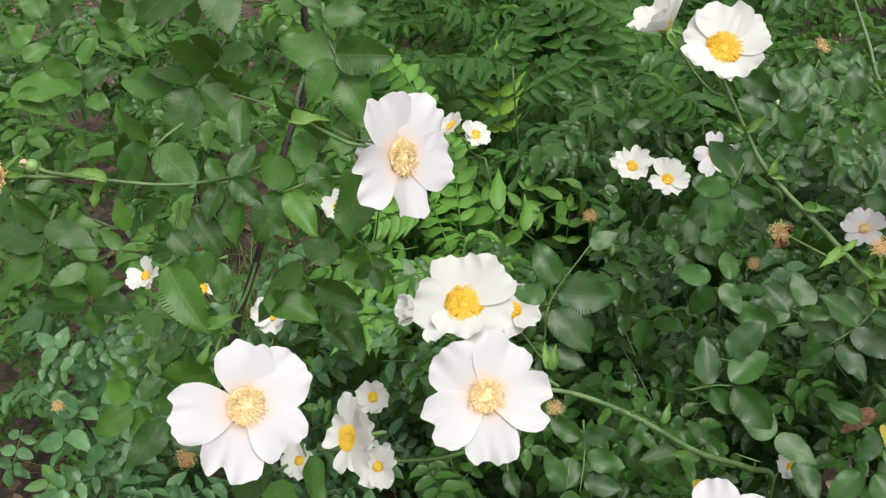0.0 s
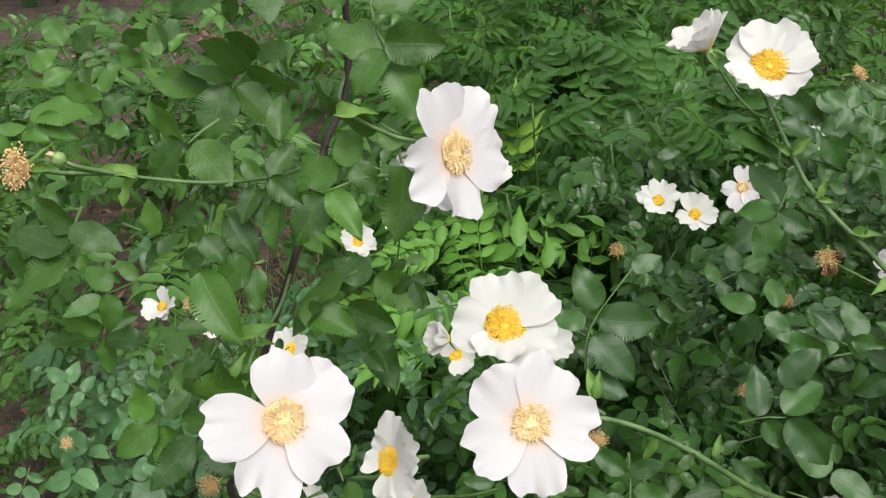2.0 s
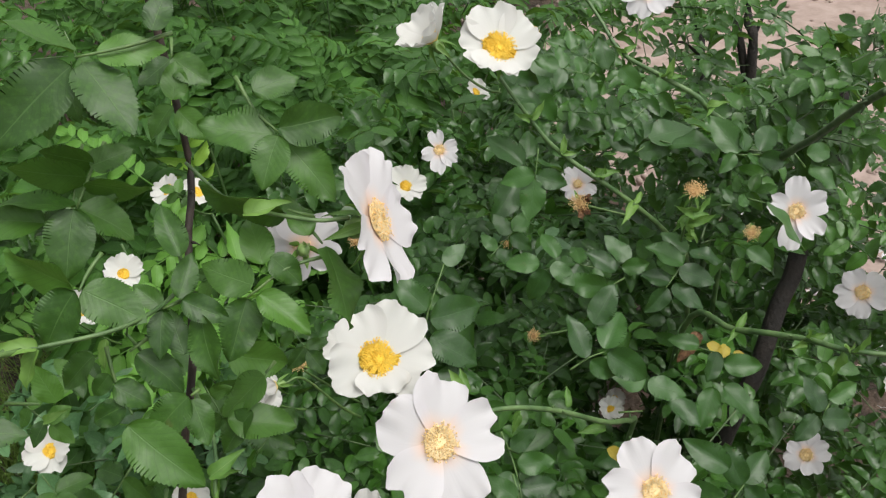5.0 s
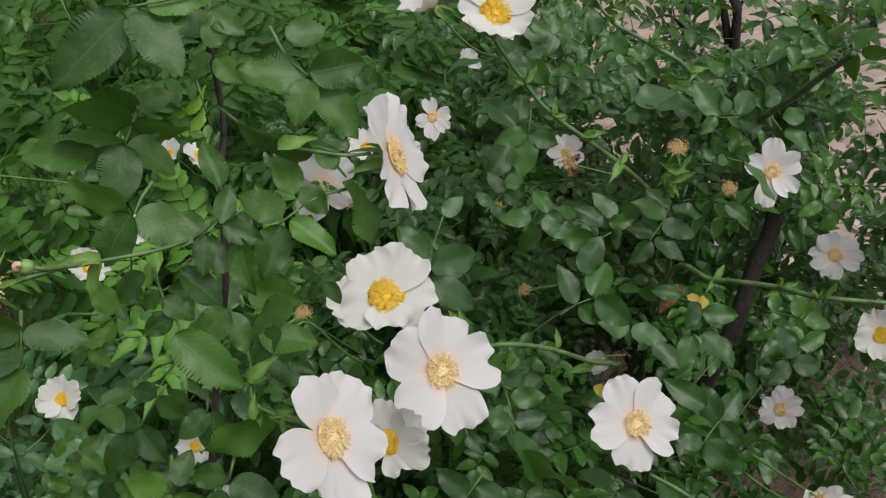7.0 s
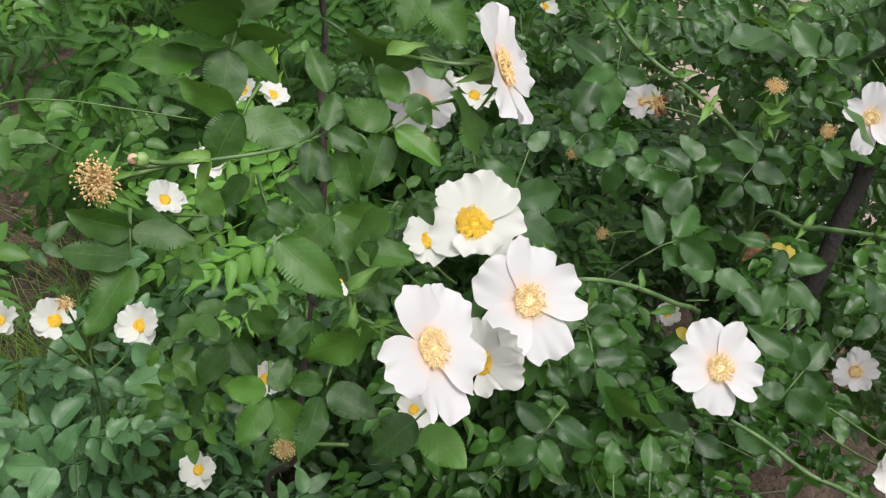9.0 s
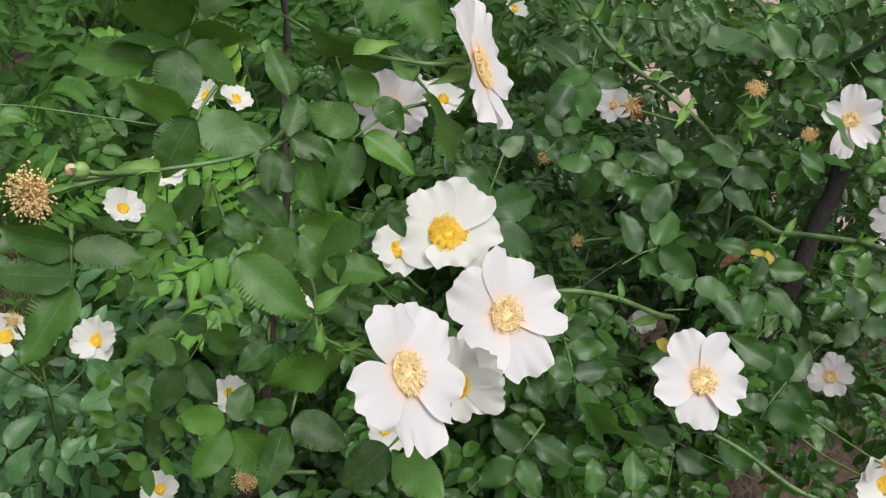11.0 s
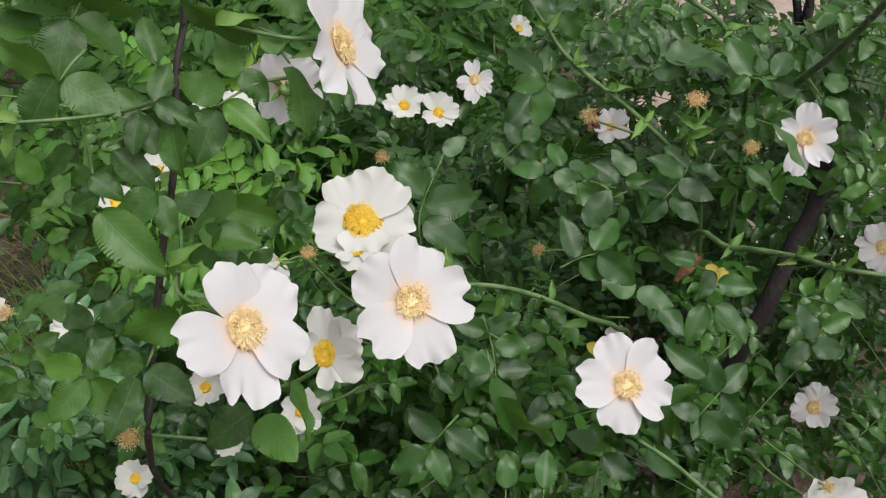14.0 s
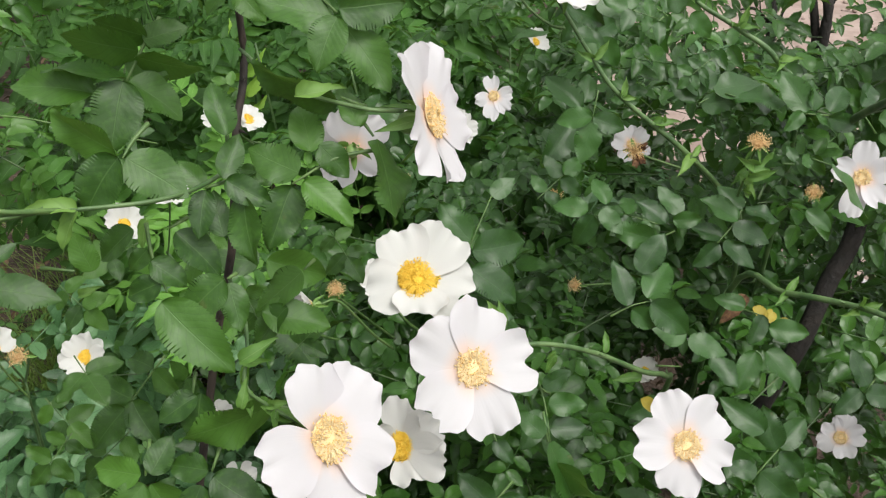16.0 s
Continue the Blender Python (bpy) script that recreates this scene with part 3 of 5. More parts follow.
rose(shoot, (0.003, 0.394, 1.217), (0.790, -0.530, 0.300), 0.062, "open", petals=[(117, 0.96, 1.00, 8), (52, 1.06, 1.00, 8), (-5, 1.01, 1.05, 8), (-82, 0.89, 0.85, 8), (-157, 1.08, 0.90, 8)])
rose(shoot, (-0.069, 0.327, 1.133), (0.600, -0.620, 0.520), 0.064, "open", petals=[(88, 0.84, 1.05, 7), (34, 0.99, 1.05, 7), (-41, 0.89, 0.95, 7), (-109, 1.01, 0.95, 7), (-176, 1.06, 0.95, 7)])
rose(shoot, (-0.031, 0.360, 1.079), (-0.550, -0.620, 0.520), 0.040, "cup", petals=[(65, 1.18, 1.00, 18), (17, 1.35, 1.00, 18), (-22, 1.35, 1.00, 18), (-70, 0.89, 1.00, 18), (151, 0.60, 1.00, 18)], stalk=(-0.060, 0.40, 1.03))
rose(shoot, (-0.012, 0.462, 1.174), (0.25, 0.92, -0.10), 0.040, "open", 50, 10)
spent_rose(shoot, (-0.170, 0.380, 1.225), (-0.6, -0.6, 0.4), 0.015, stalk=(-0.14, 0.392, 1.217))
bud(shoot, (-0.156, 0.380, 1.229), (-0.75, -0.2, 0.5), 0.0066, (-0.135, 0.392, 1.215))
spent_rose(shoot, (-0.135, 0.398, 1.030), (-0.2, -0.7, 0.6), 0.010, stalk=(-0.10, 0.41, 1.0))
for b, t in (((-0.130, 0.392, 1.214), (-0.146, 0.382, 1.196)), ((-0.130, 0.392, 1.214), (-0.155, 0.388, 1.226)), ((-0.045, 0.406, 1.232), (-0.018, 0.395, 1.240)),
             ((-0.087, 0.376, 1.137), (-0.076, 0.364, 1.146)), ((-0.087, 0.376, 1.137), (-0.094, 0.366, 1.124)), ((-0.089, 0.364, 1.134), (-0.093, 0.350, 1.124)), ((-0.084, 0.352, 1.134), (-0.073, 0.342, 1.142)), ((-0.082, 0.348, 1.135), (-0.086, 0.338, 1.127)),
             ((-0.090, 0.365, 1.148), (-0.067, 0.362, 1.162)), ((-0.094, 0.355, 1.134), (-0.087, 0.361, 1.151)), ((-0.077, 0.344, 1.130), (-0.093, 0.356, 1.140)), ((-0.074, 0.345, 1.132), (-0.091, 0.350, 1.134)), ((-0.110, 0.438, 1.177), (-0.119, 0.425, 1.162)), ((-0.145, 0.432, 1.151), (-0.130, 0.427, 1.159))):
    bract(shoot, b, t)
rose_leaf(shoot, (-0.092, 0.490, 1.244), (-0.118, 0.453, 1.207), 7)
rose_leaf(shoot, (-0.161, 0.464, 1.097), (-0.150, 0.429, 1.092), 3)
rose_leaf(shoot, (-0.122, 0.472, 1.075), (-0.169, 0.460, 1.037), 5)
rose_leaf(shoot, (-0.074, 0.474, 1.278), (-0.119, 0.486, 1.267), 7)
rose_leaf(shoot, (-0.187, 0.493, 1.053), (-0.171, 0.469, 1.031), 5)
rose_leaf(shoot, (-0.149, 0.474, 1.031), (-0.185, 0.470, 1.008), 5)
rose_leaf(shoot, (-0.152, 0.468, 0.989), (-0.128, 0.441, 0.968), 5)
rose_leaf(shoot, (-0.101, 0.470, 1.067), (-0.130, 0.467, 1.050), 5)
rose_leaf(shoot, (-0.165, 0.522, 1.101), (-0.147, 0.499, 1.080), 5)
rose_leaf(shoot, (-0.118, 0.481, 1.140), (-0.147, 0.474, 1.133), 5)
rose_leaf(shoot, (-0.076, 0.476, 1.103), (-0.070, 0.452, 1.077), 5)
rose_leaf(shoot, (-0.082, 0.498, 1.128), (-0.102, 0.486, 1.103), 5)
rose_leaf(shoot, (-0.028, 0.465, 1.130), (-0.019, 0.444, 1.108), 5)
rose_leaf(shoot, (-0.063, 0.454, 1.065), (-0.037, 0.458, 1.083), 3)
rose_leaf(shoot, (-0.175, 0.461, 1.052), (-0.202, 0.453, 1.030), 5)
rose_leaf(shoot, (-0.168, 0.453, 1.013), (-0.201, 0.454, 0.997), 5)
rose_leaf(shoot, (-0.050, 0.519, 1.187), (-0.063, 0.531, 1.195), 5)
rose_leaf(shoot, (-0.120, 0.561, 1.171), (-0.134, 0.579, 1.187), 5)
rose_leaf(shoot, (-0.050, 0.489, 1.166), (-0.066, 0.482, 1.149), 3)

# the middle bush: flowers on an arching green cane
cane(mid, [(0.040, 0.462, 1.012), (0.085, 0.469, 1.006), (0.132, 0.472, 0.980), (0.183, 0.480, 0.934), (0.236, 0.520, 0.873), (0.285, 0.58, 0.78), (0.30, 0.68, 0.5), (0.12, 0.85, -0.02)][::-1], 0.0030, 0.0014, CANE, "cane", "arching green cane", 14)
cane(mid, [(0.026, 0.510, 1.045), (0.045, 0.500, 1.020), (0.085, 0.475, 1.004)], 0.0012, 0.0015, STEM, "flower_stalk")
rose(mid, (0.026, 0.496, 1.058), (0.000, -0.600, 0.800), 0.068, "cup", petals=[(-179, 0.95, 1.00, 12), (100, 0.95, 1.00, 12), (38, 1.05, 1.00, 12), (-41, 0.94, 1.00, 12), (-107, 0.68, 1.00, 12)])
rose(mid, (0.037, 0.445, 1.025), (0.180, -0.720, 0.640), 0.078, "open", petals=[(134, 0.99, 1.10, 6), (66, 1.02, 1.05, 6), (-8, 1.03, 1.00, 6), (-86, 1.04, 1.00, 6), (-152, 1.05, 1.00, 6)])
rose(mid, (0.066, 0.715, 0.886), (-0.05, -0.60, 0.75), 0.056, "cup", 30, 24, stalk=(0.10, 0.74, 0.80))
rose(mid, (-0.017, 0.637, 0.950), (-0.7, -0.2, 0.3), 0.040, "cup", 0, 50, stalk=(0.05, 0.66, 0.86))
spent_rose(mid, (0.022, 0.734, 0.882), (-0.1, -0.5, 0.8), 0.013, "spent rose with a rust-brown tuft", stalk=(0.08, 0.76, 0.78))
rose(mid, (-0.041, 0.475, 0.936), (0.1, -0.7, 0.6), 0.036, "cup", 0, 40, stalk=(0.02, 0.56, 0.86))
rose(mid, (-0.018, 0.752, 0.848), (0.1, -0.65, 0.6), 0.046, "cup", 60, 30, stalk=(0.04, 0.80, 0.76), lose=(2,))
spent_rose(mid, (0.085, 0.500, 0.962), (0.0, -0.7, 0.7), 0.010, stalk=(0.12, 0.5, 0.92))
for b, t in (((0.125, 0.503, 0.955), (0.108, 0.493, 0.938)), ((0.126, 0.504, 0.956), (0.113, 0.502, 0.950)), ((0.162, 0.498, 0.945), (0.171, 0.510, 0.966)), ((0.187, 0.485, 0.922), (0.153, 0.490, 0.929)),
             ((0.081, 0.500, 0.997), (0.078, 0.520, 1.022)), ((0.083, 0.500, 0.996), (0.089, 0.518, 1.020))):
    bract(mid, b, t)

# the dense bush beside it
cane(right, [(0.232, 0.712, 1.128), (0.256, 0.690, 1.078), (0.275, 0.672, 1.046), (0.333, 0.645, 0.987), (0.385, 0.65, 0.925), (0.435, 0.68, 0.84), (0.51, 0.76, 0.5), (0.55, 0.85, -0.02)][::-1], 0.0034, 0.0016, CANE, "cane", "long green cane", 16)
cane(right, [(0.355, 0.770, 1.160), (0.363, 0.740, 1.128), (0.367, 0.710, 1.102), (0.386, 0.672, 1.085), (0.414, 0.648, 1.057), (0.450, 0.65, 0.98), (0.52, 0.74, 0.6), (0.55, 0.85, -0.02)][::-1], 0.0034, 0.0013, CANE, "cane", "", 12)
cane(right, [(0.400, 0.385, 0.960), (0.363, 0.424, 0.957), (0.354, 0.460, 0.948), (0.340, 0.515, 0.926), (0.36, 0.60, 0.86), (0.50, 0.80, 0.40)][::-1], 0.0032, 0.0018, CANE, "cane", "", 8)
cane(right, [(0.380, 0.450, 1.150), (0.410, 0.493, 1.113), (0.430, 0.540, 1.066), (0.455, 0.600, 1.010), (0.52, 0.74, 0.86), (0.55, 0.85, -0.02)][::-1], 0.0040, 0.0026, TWIG_GREEN, "old_cane", "thick dark green cane", 10)
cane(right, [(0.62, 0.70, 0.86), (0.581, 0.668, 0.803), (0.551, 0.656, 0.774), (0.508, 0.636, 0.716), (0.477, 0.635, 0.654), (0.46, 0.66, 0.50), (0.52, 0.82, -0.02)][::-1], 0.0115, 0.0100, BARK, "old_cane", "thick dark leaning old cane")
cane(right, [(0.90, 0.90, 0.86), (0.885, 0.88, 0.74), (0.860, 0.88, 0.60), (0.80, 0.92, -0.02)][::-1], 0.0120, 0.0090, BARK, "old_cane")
rose(right, (0.232, 0.694, 1.145), (-0.080, -0.620, 0.750), 0.076, "cup", petals=[(158, 0.85, 1.00, 11), (86, 0.98, 1.00, 11), (18, 0.89, 1.00, 11), (-68, 0.78, 1.00, 11), (-132, 0.74, 1.00, 11)])
rose(right, (0.190, 0.432, 0.902), (-0.050, -0.680, 0.700), 0.074, "open", petals=[(90, 1.03, 1.00, 5), (27, 1.02, 1.05, 5), (-48, 0.90, 0.90, 5), (-126, 0.92, 1.05, 5), (160, 1.07, 1.05, 5)], stalk=(0.23, 0.52, 0.84))
rose(right, (0.438, 0.556, 0.985), (-0.450, -0.620, 0.550), 0.054, "open", petals=[(65, 1.12, 0.90, 14), (1, 1.00, 0.90, 14), (-75, 1.06, 0.85, 14), (-128, 1.29, 0.85, 14), (137, 0.92, 0.85, 14)], stalk=(0.47, 0.62, 0.90))
rose(right, (0.641, 0.654, 0.479), (-0.500, -0.500, 0.700), 0.064, "open", petals=[(102, 0.81, 1.00, 6), (49, 1.05, 1.00, 6), (-12, 0.96, 1.00, 6), (-99, 0.85, 1.00, 6), (175, 0.93, 1.00, 6)], stalk=(0.66, 0.74, 0.40))
rose(right, (0.199, 0.747, 1.145), (-0.55, 0.10, 0.80), 0.064, "cup", 10, 38, stalk=(0.24, 0.71, 1.10))
rose(right, (0.718, 0.676, 0.706), (-0.50, -0.50, 0.55), 0.066, "open", 20, 10, stalk=(0.66, 0.78, 0.62))
rose(right, (0.702, 0.575, 0.645), (-0.5, -0.4, 0.6), 0.072, "cup", 20, 24, stalk=(0.722, 0.625, 0.585))
rose(right, (0.579, 0.945, 1.057), (-0.4, -0.6, 0.5), 0.070, "open", 10, 12, stalk=(0.56, 0.95, 0.95))
rose(right, (0.372, 0.382, 0.726), (-0.3, -0.6, 0.7), 0.062, "cup", 20, 22, stalk=(0.38, 0.48, 0.68))
rose(mid, (0.677, 1.126, 0.187), (-0.1, -0.5, 0.8), 0.044, "cup", 20, 22, stalk=(0.687, 1.166, 0.107))
rose(right, (0.365, 0.72, 0.655), (-0.15, -0.60, 0.75), 0.034, "cup", 0, 26, stalk=(0.38, 0.76, 0.58))
spent_rose(right, (0.308, 0.541, 1.056), (-0.10, -0.35, 0.93), 0.013, stalk=(0.315, 0.56, 1.00))
spent_rose(right, (0.289, 0.667, 0.994), (-0.30, -0.65, 0.45), 0.014, "spent rose with withered rust petals", stalk=(0.34, 0.66, 0.965))
spent_rose(right, (0.245, 0.681, 0.850), (-0.7, -0.35, 0.5), 0.011, stalk=(0.29, 0.69, 0.83))
spent_rose(right, (0.347, 0.517, 1.018), (-0.5, -0.6, 0.6), 0.010, stalk=(0.37, 0.54, 0.99))
spent_rose(right, (0.397, 0.920, 1.057), (0.5, -0.4, 0.6), 0.014, stalk=(0.36, 0.93, 1.0))
spent_rose(right, (0.361, 0.381, 0.759), (-0.3, -0.6, 0.7), 0.009, stalk=(0.36, 0.46, 0.74))
for b, t in (((0.275, 0.672, 1.046), (0.282, 0.672, 1.072)), ((0.300, 0.660, 1.020), (0.330, 0.640, 1.030)), ((0.333, 0.645, 0.987), (0.300, 0.620, 0.985)), ((0.310, 0.550, 1.030), (0.285, 0.540, 1.025)),
             ((0.312, 0.552, 1.028), (0.340, 0.540, 1.030)), ((0.312, 0.556, 1.020), (0.318, 0.530, 1.005)), ((0.386, 0.672, 1.085), (0.395, 0.665, 1.115)), ((0.354, 0.460, 0.948), (0.350, 0.440, 0.975)), ((0.36, 0.43, 0.955), (0.345, 0.42, 0.925))):
    bract(right, b, t)
rose_leaf(right, (0.198, 0.673, 0.967), (0.253, 0.689, 0.988), 5)
rose_leaf(right, (0.252, 0.672, 1.058), (0.224, 0.644, 1.009), 3)
rose_leaf(right, (0.309, 0.648, 0.922), (0.261, 0.680, 0.938), 5)
rose_leaf(right, (0.351, 0.657, 1.071), (0.316, 0.653, 1.055), 7)
rose_leaf(right, (0.331, 0.710, 1.091), (0.286, 0.729, 1.111), 5)
rose_leaf(right, (0.365, 0.836, 1.077), (0.335, 0.798, 1.021), 5)
rose_leaf(right, (0.439, 0.845, 1.029), (0.388, 0.867, 1.068), 7)
rose_leaf(right, (0.293, 0.799, 1.082), (0.337, 0.765, 1.025), 5)
rose_leaf(right, (0.396, 0.735, 1.028), (0.356, 0.717, 1.004), 5)
rose_leaf(right, (0.248, 0.811, 1.085), (0.233, 0.847, 1.106), 5)
rose_leaf(right, (0.319, 0.735, 0.998), (0.341, 0.755, 1.027), 5)
for line in ([(0.256, 0.690, 1.078), (0.275, 0.672, 1.046), (0.304, 0.658, 1.016), (0.333, 0.645, 0.987), (0.385, 0.650, 0.925)],
             [(0.367, 0.710, 1.102), (0.386, 0.672, 1.085), (0.414, 0.648, 1.057), (0.432, 0.649, 1.018)],
             [(0.308, 0.541, 1.040), (0.311, 0.548, 1.025), (0.315, 0.556, 1.008)],
             [(0.363, 0.424, 0.957), (0.354, 0.460, 0.948), (0.340, 0.515, 0.926)]):
    for p in line:
        for side in (1, -1):
            q = Vector(p) + Vector((0.020 * side + rng.normal() * 0.006, -0.010 + rng.normal() * 0.008, 0.012 + rng.normal() * 0.010))
            bract(right, p, q, tuple(rng.normal(size=3) * 0.5))
YELLOW_MESH = as_mesh("yellow_leaf", FAR_BLADES[2], YELLOWED)
RUST_LEAF_MESH = as_mesh("withered_leaf", blade(12, 1, 0.4, 0.84, 0.02, fold=0.6, droop=0.35, curl=0.2, seed=88), RUST)
RUST_PETAL = as_mesh("withered_petal", petal_template(91, 0.5, 0.5, 0.1, 4.0), RUST)
part("yellow_leaf", YELLOW_MESH, right, frame_of((0.357, 0.562, 0.872), (-0.001, -0.020, -0.008), FACING, 0.021), "yellowed withering leaf")
part("yellow_leaf", YELLOW_MESH, right, frame_of((0.371, 0.553, 0.867), (-0.018, -0.007, -0.001), FACING, 0.019), "yellowed withering leaf")
part("yellow_leaf", YELLOW_MESH, right, frame_of((0.382, 0.553, 0.856), (-0.003, -0.016, -0.004), FACING, 0.016), "yellowed withering leaf")
part("yellow_leaf", YELLOW_MESH, right, frame_of((0.181, 0.475, 0.912), (0.010, -0.006, -0.012), FACING, 0.017), "yellowed withering leaf")
part("withered_leaf", RUST_LEAF_MESH, right, frame_of((0.352, 0.571, 0.880), (-0.028, -0.011, -0.011), FACING, 0.032), "curled rust-brown leaf")
part("withered_petal", RUST_PETAL, right, frame_of((0.289, 0.667, 0.994), (-0.4, -0.5, -0.7), (0.2, -0.7, 0.4), 0.015), "withered rust-brown petal")
part("withered_petal", RUST_PETAL, right, frame_of((0.289, 0.667, 0.994), (0.1, -0.7, -0.7), (0.2, -0.7, 0.4), 0.014), "withered rust-brown petal")
part("withered_petal", RUST_PETAL, right, frame_of((0.289, 0.667, 0.994), (0.6, -0.3, 0.5), (0.2, -0.7, 0.4), 0.013), "withered rust-brown petal")
cane(right, [(0.192, 0.414, 0.861), (0.211, 0.396, 0.846), (0.235, 0.368, 0.822), (0.258, 0.349, 0.808), (0.295, 0.332, 0.769)], 0.0016, 0.0022, CANE, "cane", "", 4)
cane(low, [(-0.352, 1.053, 0.973), (-0.281, 1.043, 0.993), (-0.224, 1.020, 0.989), (-0.186, 1.000, 0.981), (-0.095, 0.999, 0.936)], 0.0012, 0.0009, STEM, "runner", "thin pale green runner")

for p in ((0.551, 0.656, 0.774), (0.530, 0.646, 0.745), (0.508, 0.636, 0.716)):
    CLEAR.append((Vector(p), FACING, 0.020))
for p in ((0.067, 1.25, 0.685), (0.10, 1.28, 0.675), (0.18, 1.29, 0.68), (0.045, 1.27, 0.69), (0.18, 1.25, 0.65), (0.085, 1.60, 0.69)):
    CLEAR.append((Vector(p), FACING, 0.028))

# the bush behind, with small cupped flowers
cane(back, [(0.27, 1.16, 0.76), (0.30, 1.17, 0.55), (0.28, 1.15, -0.02)][::-1], 0.005, 0.002, CANE, "cane")
cane(back, [(0.05, 1.29, 0.76), (0.10, 1.27, 0.5), (0.28, 1.15, -0.02)][::-1], 0.005, 0.002, CANE, "cane")
rose(back, (0.254, 1.134, 0.814), (-0.160, -0.550, 0.820), 0.052, "cup", petals=[(152, 1.20, 1.00, 18), (84, 1.22, 1.00, 18), (14, 1.21, 1.00, 18), (-61, 1.04, 1.00, 18), (-142, 0.94, 1.00, 18)], stalk=(0.27, 1.16, 0.75))
rose(back, (0.304, 1.129, 0.793), (-0.050, -0.600, 0.780), 0.052, "cup", petals=[(109, 1.30, 1.00, 18), (48, 1.19, 1.00, 18), (-18, 1.21, 1.00, 18), (-81, 1.11, 1.00, 18), (-158, 1.08, 1.00, 18)], stalk=(0.28, 1.16, 0.74))
rose(back, (0.368, 1.140, 0.827), (-0.200, -0.700, 0.620), 0.058, "open", petals=[(85, 1.03, 0.85, 10), (-6, 0.93, 0.85, 10), (-66, 1.04, 0.85, 10), (-117, 1.30, 0.85, 10), (-180, 0.93, 0.85, 10)], stalk=(0.40, 1.18, 0.74))
rose(back, (0.507, 1.286, 0.828), (0.25, -0.55, 0.60), 0.050, "cup", 12, 26, stalk=(0.48, 1.31, 0.75), lose=(3,))
rose(back, (0.579, 1.098, 0.716), (-0.3, -0.45, 0.80), 0.062, "open", 12, 16, stalk=(0.58, 1.15, 0.65))
rose(back, (0.035, 1.267, 0.811), (0.35, -0.45, 0.75), 0.052, "cup", 30, 16, stalk=(0.05, 1.29, 0.76))
rose(back, (0.000, 1.285, 0.820), (-0.50, -0.25, 0.80), 0.050, "cup", 0, 18, stalk=(0.04, 1.29, 0.76))
rose(back, (-0.160, 1.088, 0.795), (0.25, -0.60, 0.75), 0.054, "cup", 30, 24, stalk=(-0.13, 1.13, 0.70))
rose(back, (-0.097, 1.078, 0.830), (0.10, -0.50, 0.82), 0.052, "cup", 70, 24, stalk=(-0.12, 1.13, 0.71))
cane(back, [(-0.12, 1.13, 0.715), (-0.05, 1.16, 0.5), (0.28, 1.15, -0.02)][::-1], 0.005, 0.002, CANE, "cane")
spent_rose(back, (0.179, 1.009, 0.810), (-0.05, -0.55, 0.82), 0.016, "spent rose with an orange-brown tuft", stalk=(0.19, 1.04, 0.74))
spent_rose(back, (0.399, 1.008, 0.725), (-0.15, -0.55, 0.82), 0.016, "spent rose with an orange-brown tuft", stalk=(0.40, 1.04, 0.66))

# the low bush by the bare soil
cane(low, [(-0.30, 0.92, 0.70), (-0.34, 0.95, 0.45), (-0.45, 0.98, -0.02)][::-1], 0.0028, 0.0014, CANE, "cane")
cane(low, [(-0.52, 0.90, 0.62), (-0.50, 0.94, 0.4), (-0.45, 0.98, -0.02)][::-1], 0.0028, 0.0014, CANE, "cane")
rose(low, (-0.310, 0.914, 0.790), (0.20, -0.60, 0.70), 0.054, "cup", 20, 30, stalk=(-0.30, 0.93, 0.70), label="fading white rose with brown stamens", lose=(4,))
rose(low, (-0.230, 0.927, 0.736), (-0.10, -0.60, 0.70), 0.056, "cup", 50, 24, stalk=(-0.29, 0.93, 0.68))
rose(low, (-0.227, 0.896, 0.504), (-0.05, -0.55, 0.80), 0.052, "cup", 50, 24, stalk=(-0.28, 0.93, 0.44))
rose(low, (-0.112, 0.891, 0.622), (0.0, -0.62, 0.70), 0.050, "cup", 30, 26, stalk=(-0.14, 0.93, 0.54))
rose(low, (-0.106, 0.843, 0.568), (0.2, -0.55, 0.70), 0.046, "cup", 10, 30, stalk=(-0.13, 0.90, 0.48), lose=(1,))
rose(low, (-0.341, 0.851, 0.853), (-0.25, -0.45, 0.75), 0.050, "cup", 50, 34, stalk=(-0.31, 0.92, 0.72), lose=(1,))
spent_rose(low, (-0.243, 0.720, 0.915), (-0.2, -0.6, 0.7), 0.013, stalk=(-0.28, 0.86, 0.78))
spent_rose(low, (-0.262, 0.735, 0.930), (0.1, -0.6, 0.7), 0.012, stalk=(-0.28, 0.86, 0.78))
spent_rose(low, (-0.505, 0.854, 0.660), (0.0, -0.6, 0.7), 0.013, stalk=(-0.51, 0.89, 0.58))
cane(low, [(-0.28, 0.86, 0.78), (-0.33, 0.94, 0.5), (-0.45, 0.98, -0.02)][::-1], 0.0024, 0.0012, CANE, "cane")
rose_leaf(low, (-0.501, 0.924, 0.675), (-0.559, 0.943, 0.710), 5)
rose_leaf(low, (-0.493, 0.924, 0.675), (-0.432, 0.941, 0.696), 7)
rose_leaf(low, (-0.562, 0.902, 0.647), (-0.497, 0.875, 0.599), 7)
rose_leaf(low, (-0.467, 0.875, 0.597), (-0.436, 0.814, 0.555), 7)
rose_leaf(low, (-0.553, 0.838, 0.638), (-0.578, 0.795, 0.574), 7)
rose_leaf(low, (-0.478, 0.954, 0.628), (-0.415, 0.963, 0.637), 5)
rose_leaf(low, (-0.061, 0.782, 0.789), (-0.090, 0.795, 0.811), 5)
rose_leaf(low, (-0.029, 0.789, 0.797), (-0.012, 0.773, 0.770), 5)
